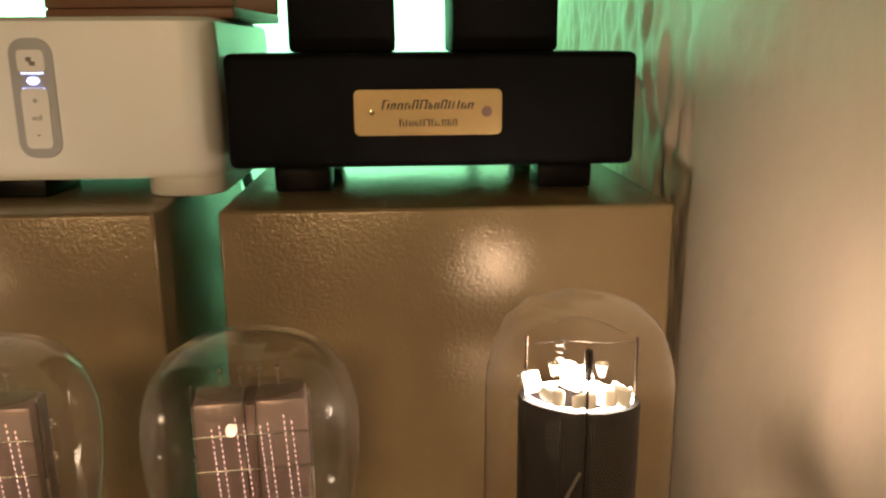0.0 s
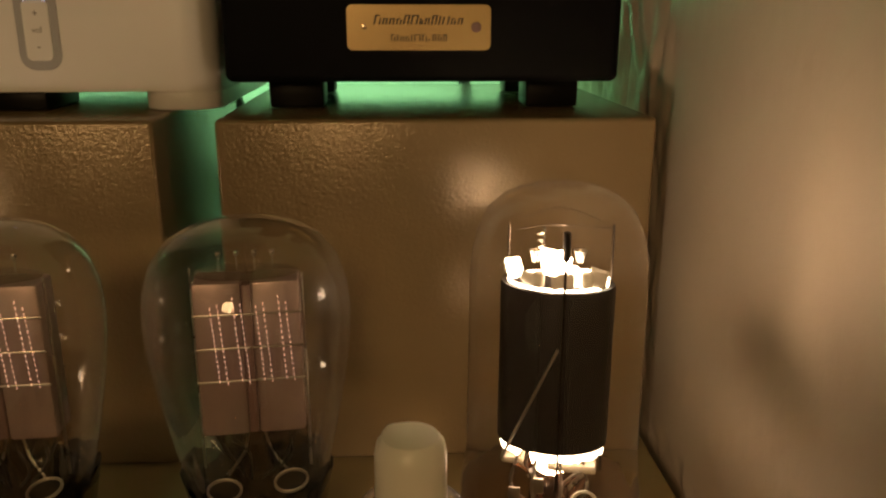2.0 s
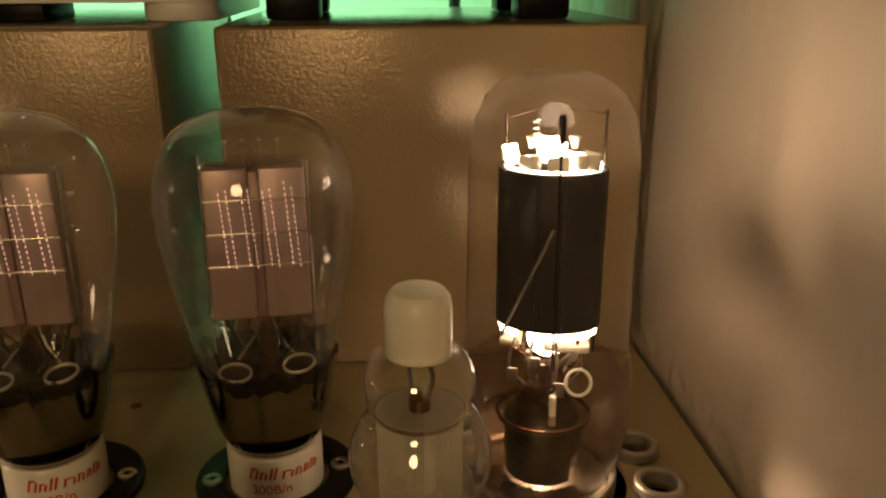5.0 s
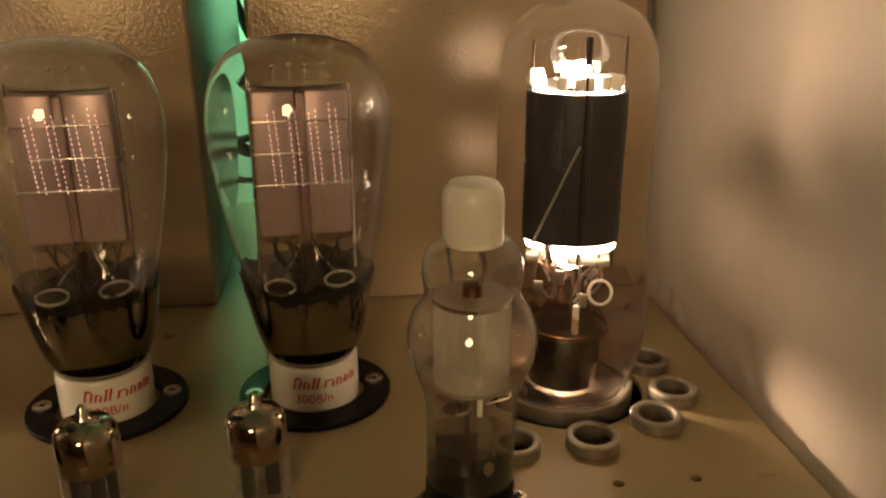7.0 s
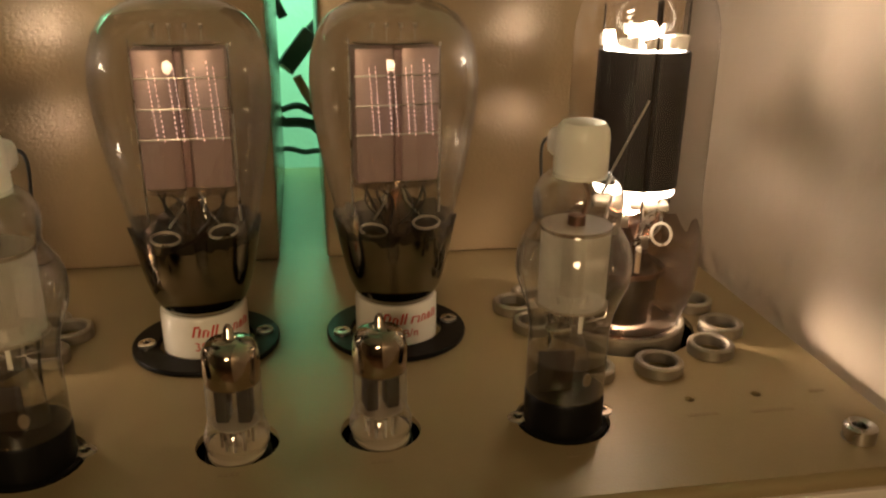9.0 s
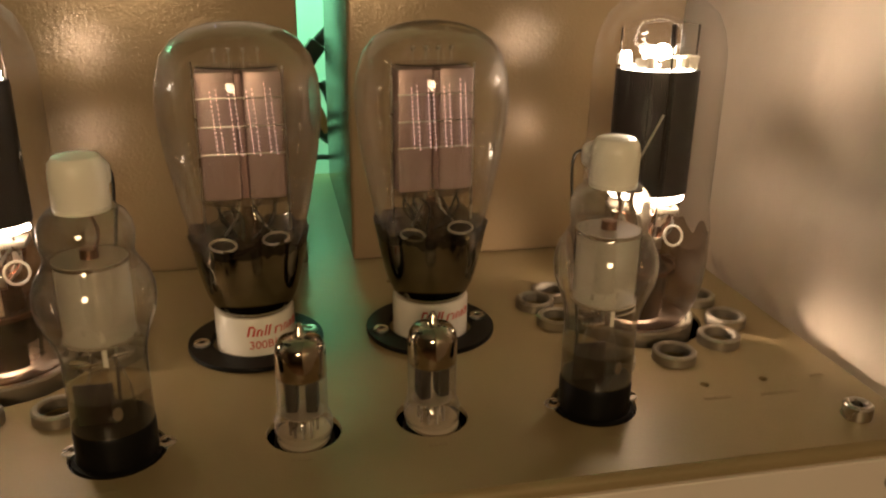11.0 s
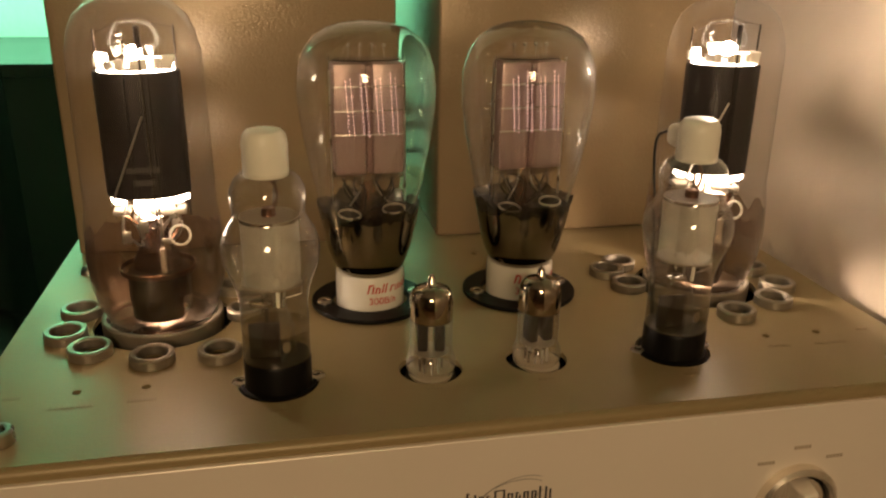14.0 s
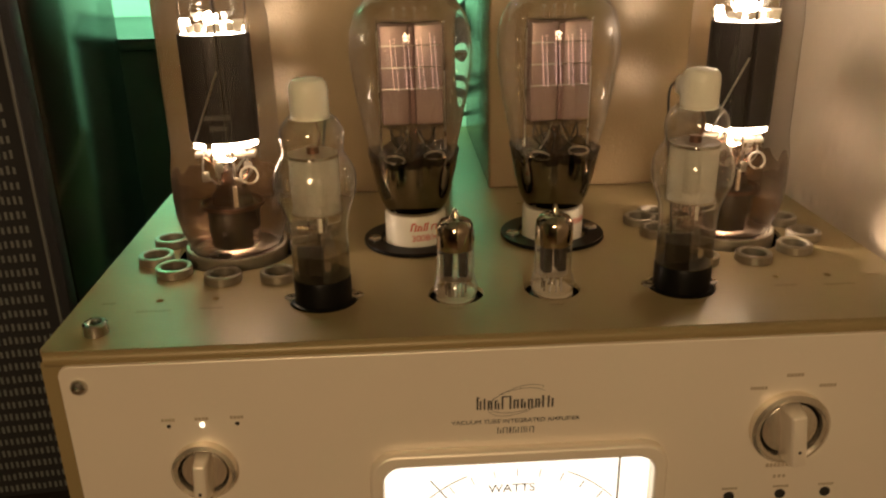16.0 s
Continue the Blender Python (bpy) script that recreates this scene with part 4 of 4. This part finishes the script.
def capped_valve(x, y, turn):
    v = thing("capped_valve", "small shouldered glass valve with a cream top cap and black base", "vacuum tube", XC + x, y, DZ + 0.0002, "capped driver valves", rz=turn)
    part("base", lathe([(0, -0.006), (0.0158, -0.006), (0.0160, 0.0), (0.0160, 0.0135), (0.0152, 0.0150), (0, 0.0150)], 40), BLACKPLASTIC, v, "black bakelite base")
    part("smoked_neck", lathe([(0.0158, 0.0148), (0.0157, 0.020), (0.0157, 0.0300)], 40), SMOKED, v, "smoke-grey lower glass")
    part("bulb", lathe([(0.0157, 0.0300), (0.0158, 0.0430), (0.0168, 0.0495), (0.0190, 0.0560), (0.0213, 0.0620), (0.0222, 0.0675), (0.0219, 0.0725), (0.0204, 0.0772), (0.0180, 0.0812), (0.0163, 0.0840),
                        (0.0160, 0.0865), (0.0166, 0.0900), (0.0169, 0.0935), (0.0165, 0.0970), (0.0148, 0.1008), (0.0122, 0.1034), (0.0095, 0.1050), (0.0060, 0.1056)], 48), SMALLGLASS, v, "clear shouldered glass bulb")
    part("screen", lathe([(0.0128, 0.0530), (0.0130, 0.0680), (0.0130, 0.0828), (0.0136, 0.0834)], 40), SCREEN, v, "pale woven wire screen")
    part("anode", lathe([(0.0045, 0.0560), (0.0045, 0.0815), (0, 0.0815)], 24), DARKSTEEL, v)
    part("mica_clip", lathe([(0.0136, 0.0828), (0.0137, 0.0842), (0.0128, 0.0842), (0.0128, 0.0828)], 36), CHROME, v)
    part("mica", lathe([(0, 0.0836), (0.0132, 0.0836), (0.0132, 0.0844), (0, 0.0844)], 32), MICA, v)
    part("lower_mica", lathe([(0, 0.0522), (0.0138, 0.0522), (0.0138, 0.0529), (0, 0.0529)], 32), MICA, v)
    part("top_lead", merge(wire(curve_points([(0.002, 0, 0.087), (0.004, 0, 0.095), (0.0, 0, 0.105)], 6), 0.0008, 6), lathe([(0.0034, 0.0844), (0.0032, 0.0880), (0, 0.0886)], 16)), OLDCOPPER, v)
    part("stem", lathe([(0.0095, 0.016), (0.0085, 0.030), (0.0045, 0.042), (0.003, 0.048), (0, 0.048)], 20, 0.55), SMALLGLASS, v)
    part("flag", box(-0.0124, 0.0020, -0.0034, -0.0022, 0.0150, 0.0330, 0.0004), GRAPHITE, v, "dark shield plate in the neck")
    # Pale dot put in for a small bright reflection on the neck.
    part("neck_glint_dot", lathe([(0, 0.0), (0.0019, 0.0), (0.0019, 0.0005), (0, 0.0006)], 16, 1.5), MICA, v, m=pose(0.0045, -0.0120, 0.0240, 90, 0, 20))
    part("support_strip", box(0.0010, 0.0028, -0.0078, -0.0072, 0.0420, 0.0565, 0.0003), CERAMIC, v)
    part("getter_disc", lathe([(0, 0.0435), (0.0050, 0.0435), (0.0052, 0.0445), (0.0046, 0.0452), (0, 0.0448)], 22, 0.8, -0.0062, -0.0060), CHROME, v)
    for s in (-1, 0, 1):
        part("lead", wire([(s * 0.004, -0.002, 0.040), (s * 0.006, -0.002, 0.056)], 0.0006, 5), STEEL, v)
    part("getter_arm", wire([(0.004, -0.006, 0.046), (0.0125, -0.005, 0.0475), (0.0130, -0.004, 0.054)], 0.0004, 5), DARKSTEEL, v)
    cap = lathe([(0.0098, 0.1030), (0.0100, 0.1036), (0.0100, 0.1172), (0.0094, 0.1208), (0.0078, 0.1229), (0.0050, 0.1236), (0, 0.1238)], 40)
    boss = box(-0.0062, 0.0062, 0.0010, 0.0195, 0.1068, 0.1182, 0.0040, 4)
    bmesh.ops.rotate(boss, verts=boss.verts, cent=(0, 0, 0), matrix=Matrix.Rotation(radians(8 if x > 0 else -8), 3, "Z"))
    c = part("cap", merge(cap, boss), CREAM, v, "cream plastic top cap with a cable boss")
    return v


for x, y in CAPPED:
    capped_valve(x, y, 0)


def cap_lead(x, y):
    side = 1 if x > 0 else -1
    s = thing("cap_lead", "thin black lead from the valve cap down to the top plate", "cable", XC + x, y, DZ, "cap leads")
    part("cable", wire(curve_points([(-0.002 * side, 0.0180, 0.112), (-0.004 * side, 0.0260, 0.112), (-0.005 * side, 0.0335, 0.106), (-0.003 * side, 0.0365, 0.088), (0.002 * side, 0.0355, 0.050), (0.004 * side, 0.0330, 0.020), (0.004 * side, 0.032, 0.0008)], 8), 0.0007, 8), RUBBER, s)
    part("grommet", ring_mesh(0.0036, 0.0010, 0.003, 0.0008, 20), RUBBER, s, m=pose(0.004 * side, 0.032, 0.0003))


for x, y in CAPPED:
    cap_lead(x, y)


def mini_valve(x, y, turn):
    v = thing("miniature_valve", "miniature glass valve with a silvered pointed top", "vacuum tube", XC + x, y, DZ - 0.0012, "miniature preamp valves", rz=turn)
    part("foot", lathe([(0.0112, 0.0), (0.0122, 0.0025), (0.0124, 0.0065), (0.0116, 0.0095), (0.0104, 0.0115)], 36), SMALLGLASS, v, "thick clear glass foot")
    part("bulb", lathe([(0.0104, 0.0115), (0.0105, 0.0200), (0.0105, 0.0310)], 36), SMALLGLASS, v, "clear glass wall")
    part("getter_dome", lathe([(0.0102, 0.0290), (0.0106, 0.0300), (0.0106, 0.0390), (0.0101, 0.0425), (0.0085, 0.0450), (0.0055, 0.0462), (0.0030, 0.0468), (0.0022, 0.0482), (0.0017, 0.0505), (0.0008, 0.0520), (0, 0.0523)], 40), SILVER, v, "silver mirror getter dome")
    for s in SIDES:
        part("anode", box(*sorted((s * 0.0016, s * 0.0066)), -0.0042, 0.0042, 0.0125, 0.0310, 0.0010), GRAPHITE, v, "dark anode box")
    part("mica", lathe([(0, 0.0112), (0.0088, 0.0112), (0.0088, 0.0116), (0, 0.0116)], 28), MICA, v)
    part("socket_plate", lathe([(0, -0.0005), (0.0112, -0.0005), (0.0112, 0.0008), (0, 0.0010)], 30, 1.30), PALEPLATE, v, "pale socket plate")
    for k in range(9):
        q = radians(36 * k + 20)
        part("pin", wire([(0.0058 * math.cos(q), 0.0058 * math.sin(q), 0.0), (0.0058 * math.cos(q), 0.0058 * math.sin(q), 0.0112)], 0.0006, 6), STEEL, v)
    return v


for (x, y), turn in zip(MINI, (10, -8)):
    mini_valve(x, y, turn)

# ---- on top of the covers ----
COVER = 0.3845


def black_unit():
    y0 = 0.388
    s = thing("step_up_transformer", "black metal audio box with brass name plate and two towers", "audio unit", 0.112, y0, COVER)
    part("case", box(-0.0985, 0.1030, 0, 0.150, 0.0155, 0.0710, 0.004, 3), BLACKPAINT, s)
    for x in (-0.0655, 0.0725):
        for y in (0.035, 0.12):
            part("foot", box(x - 0.0145, x + 0.0145, y - 0.013, y + 0.013, 0.0002, 0.0156, 0.002), BLACKPLASTIC, s)
    for x in (-0.0420, 0.0390):
        part("tower", box(x - 0.0262, x + 0.0262, 0.012, 0.085, 0.0711, 0.150, 0.0025), BLACKPAINT, s, "black transformer tower")
    pl = plate([round_rect(-0.0362, 0.0362, -0.0112, 0.0112, 0.0030)], 0.0012, BRASS, 0.0003, "name_plate")
    np_ = part("name_plate", pl, BRASS, s, "brushed brass name plate", pose(-0.0004, -0.0008, 0.0425, 90))
    for x, r in ((0.0288, 0.0026), (-0.0274, 0.0014)):
        part("rivet", lathe([(r, 0), (r * 0.9, 0.0007), (0, 0.0010)], 16), SILVER if r < 0.002 else SEAM, np_, m=pose(x, 0.0002, 0.0006))
    tagged(part("maker_mark", strokes([0.0034, 0.0024, 0.0026, 0.0027, 0.0028, 0.0034, 0.0018, 0.0024, 0.0027, 0.0010, 0.0016, 0.0010, 0.0024, 0.0026], 0.0009, 0.0046, 0.0008, 0.25,
                            (1, 0.66, 0.66, 0.66, 1, 1, 0.66, 0.66, 1, 0.9, 0.8, 0.9, 0.66, 0.66)), INK, np_, m=pose(0.0, 0.0038, 0.00065)), kind="stuff")
    tagged(part("model_mark", strokes([0.0022, 0.0008, 0.0020, 0.0018, 0.0008, 0.0032, 0.0024, 0.0012, 0.0019, 0.0019, 0.0019], 0.0008, 0.0034, 0.0006, 0,
                            (1, 1, 0.7, 0.7, 1, 1, 1, 0.4, 1, 1, 1)), INK, np_, m=pose(0.0, -0.0050, 0.00065)), kind="stuff")


black_unit()


def white_unit():
    s = thing("white_streaming_amplifier", "white plastic network player with grey button strip, across both covers", "audio unit", -0.0845, 0.402, COVER)
    w, d = 0.0910, 0.19
    # body: rounded in plan, with a raised arch under the middle
    bm = bmesh.new()
    plan = round_rect(-w, w, 0, d, 0.017, 8)
    levels = ((0.0100, 0.0), (0.0800, 0.0), (0.0868, 0.0008), (0.0890, 0.0035))
    rows = []
    for z, inset in levels:
        rows.append([bm.verts.new((px * (1 - inset / w), d / 2 + (py - d / 2) * (1 - inset / (d / 2)), z)) for px, py in plan])
    for a, b in zip(rows, rows[1:]):
        for k in range(len(plan)):
            bm.faces.new((a[k], a[(k + 1) % len(plan)], b[(k + 1) % len(plan)], b[k]))
    bm.faces.new(rows[-1])
    bm.faces.new(rows[0])
    part("body", bm, WHITEPLASTIC, s, "white plastic body")
    for sx in SIDES:
        x0, x1 = sorted((sx * w, sx * (w - 0.040)))
        leg = plate([round_rect(x0, x1, 0.0, d, 0.016, 8)], 0.0100, WHITEPLASTIC, 0.0012, "side_foot")
        part("side_foot", leg, WHITEPLASTIC, s, m=pose(0, 0, 0.0053))
    part("rubber_pad", box(-0.032, 0.002, 0.004, 0.050, 0.0003, 0.0098, 0.001), BLACKPLASTIC, s, "black rubber pad under the body")
    strip = part("button_strip", plate([round_rect(-0.0105, 0.0105, -0.0290, 0.0290, 0.0078)], 0.0012, GREYPLASTIC, 0.0004, "button_strip"), GREYPLASTIC, s, "grey button surround", pose(0.0040, 0.0, 0.0500, 90))
    part("mute_button", plate([round_rect(-0.0066, 0.0066, -0.0056, 0.0056, 0.0026)], 0.0016, WHITEPLASTIC, 0.0004, "mute_button"), WHITEPLASTIC, strip, m=pose(0, 0.0182, 0.0006))
    part("volume_button", plate([round_rect(-0.0066, 0.0066, -0.0148, 0.0148, 0.0028)], 0.0016, WHITEPLASTIC, 0.0004, "volume_button"), WHITEPLASTIC, strip, m=pose(0, -0.0094, 0.0006))
    part("status_led", lathe([(0.0030, 0.0006), (0.0028, 0.0010), (0, 0.0011)], 20, 0.62), LEDBLUE, strip, "bright blue-white status light", pose(0, 0.0088, 0))
    for z in (0.0126, 0.0050):
        part("light_line", box(-0.0052, 0.0052, z - 0.0004, z + 0.0004, 0.0005, 0.0010), LEDBLUE, strip)
    part("mute_mark", merge(box(-0.0020, 0.0005, -0.0006, 0.0016, 0, 0.0001), box(-0.0006, 0.0022, -0.0024, -0.0004, 0, 0.0001)), GREYINK, strip, m=pose(0, 0.0185, 0.0014))
    part("writing", letters("+", 0.0055, GREYINK), GREYINK, strip, m=pose(0, -0.0010, 0.00145))
    part("writing", letters("vol", 0.0042, GREYINK), GREYINK, strip, m=pose(0, -0.0090, 0.00145))
    part("writing", letters("-", 0.0065, GREYINK), GREYINK, strip, m=pose(0, -0.0170, 0.00145))


white_unit()


def brown_tray():
    s = thing("wooden_tray", "brown wooden tray lying on the white player", "tray", -0.06, 0.50, COVER + 0.0893, rz=-6)
    part("board", box(-0.030, 0.075, -0.045, 0.055, 0.0, 0.006, 0.0015), BROWNWOOD, s)
    for y in (-0.045, 0.049):
        part("rim", box(-0.030, 0.075, y, y + 0.006, 0.006, 0.018, 0.0015), BROWNWOOD, s)


brown_tray()


def leaning_rod():
    s = thing("thin_rod", "thin black rod leaning behind the audio box", "rod", 0.13, 0.66, 0.0)
    part("rod", wire([(0.0, 0.0, 0.002), (0.060, 0.20, 0.56)], 0.006, 10), RUBBER, s)


leaning_rod()

# ---- behind and beside ----


def rear_cables():
    runs = (
        [(-0.14, 0.70, 0.002), (-0.07, 0.66, 0.20), (-0.014, 0.640, 0.243), (0.012, 0.640, 0.238), (0.06, 0.65, 0.22), (0.12, 0.68, 0.002)],
        [(-0.12, 0.68, 0.002), (-0.05, 0.645, 0.222), (-0.015, 0.638, 0.230), (0.003, 0.638, 0.229), (0.014, 0.640, 0.222), (0.05, 0.65, 0.18), (0.09, 0.67, 0.002)],
        [(-0.10, 0.66, 0.002), (-0.05, 0.645, 0.195), (-0.019, 0.640, 0.205), (0.0, 0.640, 0.2015), (0.015, 0.640, 0.202), (0.06, 0.65, 0.19), (0.10, 0.68, 0.002)],
        [(-0.055, 0.69, 0.45), (-0.038, 0.665, 0.385), (-0.021, 0.645, 0.340), (-0.013, 0.641, 0.323)],
        [(0.012, 0.640, 0.275), (0.020, 0.640, 0.255), (0.035, 0.645, 0.20), (0.05, 0.66, 0.002)],
    )
    for keys, r in zip(runs, (0.0032, 0.0048, 0.0026, 0.0045, 0.0040)):
        s = thing("cable", "black cable hanging behind the amplifier", "cable", 0, 0, 0, "cables behind the amplifier")
        part("sheath", wire(curve_points(keys, 8), r, 8), RUBBER, s)
    s = thing("cable_plug", "dark moulded plug hanging on its cable behind the amplifier", "plug", 0.0, 0.641, 0.297)
    tilt = pose(0, 0, 0, 0, 38, 0)
    part("plug_body", box(-0.0085, 0.0085, -0.008, 0.008, -0.024, 0.018, 0.003), RUBBER, s, m=tilt)
    part("strain_relief", lathe([(0, 0.034), (0.0045, 0.034), (0.0065, 0.018), (0, 0.018)], 16), RUBBER, s, m=tilt)
    part("clamp_ring", ring_mesh(0.0095, 0.0080, 0.003, 0.0006, 20), DARKSTEEL, s, m=pose(0, 0, 0, 0, 38, 0) @ pose(0, 0, -0.0235))
    s = thing("red_strap", "dull red strap tied between the cables", "strap", -0.004, 0.636, 0.272)
    part("band", wire(curve_points([(0, 0, 0), (0.007, 0.001, -0.014), (0.015, 0.002, -0.029), (0.018, 0.003, -0.045)], 6), 0.0042, 8), ORANGE, s)
    s = thing("power_strip", "pale power strip with sockets behind the amplifier", "power strip", 0.0, 0.72, 0.0)
    part("body", box(-0.20, 0.16, 0, 0.05, 0.0, 0.045, 0.004), WHITEPLASTIC, s)
    for x in (-0.15, -0.08, -0.01, 0.06, 0.12):
        part("outlet", lathe([(0.018, 0.045), (0.018, 0.047), (0.015, 0.047), (0.015, 0.0455), (0, 0.0455)], 20, 1, x, 0.025), GREYPLASTIC, s)


rear_cables()


def rear_cabinet():
    s = thing("low_cabinet", "dark low cabinet standing against the back wall", "cabinet", -0.62, 0.72, 0.0)
    part("body", box(-0.42, 0.40, 0, 0.27, 0.0, 0.270, 0.002), GREENBOX, s)
    part("top_board", box(-0.425, 0.405, -0.005, 0.275, 0.2705, 0.284, 0.002), GREENBOX, s)


rear_cabinet()


def loudspeaker():
    s = thing("loudspeaker", "black glossy loudspeaker with dashed grille cloth beside the amplifier", "loudspeaker", -0.4412, 0.254, 0.0, rz=5.8)
    w = 0.158
    part("stand", box(-w + 0.02, w - 0.02, 0.03, 0.22, 0.0, 0.012, 0.002), BLACKPLASTIC, s)
    part("cabinet", box(-w, w, 0.0, 0.245, 0.0125, 0.85, 0.003), BLACKGLOSS, s, "piano-black speaker cabinet")
    part("grille_frame", box(-w, w, -0.018, -0.0005, 0.014, 0.85, 0.003), GRILLE, s, "black grille cloth frame")
    part("trim_line", box(w - 0.0085, w - 0.0065, -0.0195, -0.0175, 0.016, 0.846, 0.0005), WHITEPAINT, s, "thin pale trim line")
    rng = random.Random(4)
    bm = bmesh.new()
    for col in range(22):
        for row in range(80):
            x = w - 0.0165 - col * 0.0037 + rng.uniform(-0.0002, 0.0002)
            z = 0.02 + row * 0.0098 + rng.uniform(-0.0003, 0.0003)
            h = 0.0050 + rng.uniform(-0.0005, 0.0005)
            bm.faces.new([bm.verts.new(p) for p in ((x - 0.0009, -0.0186, z), (x + 0.0009, -0.0186, z), (x + 0.0009, -0.0186, z + h), (x - 0.0009, -0.0186, z + h))])
    tagged(part("grille_weave", bm, WHITEPAINT, s, "rows of short pale dashes", smooth=False), kind="stuff")


loudspeaker()
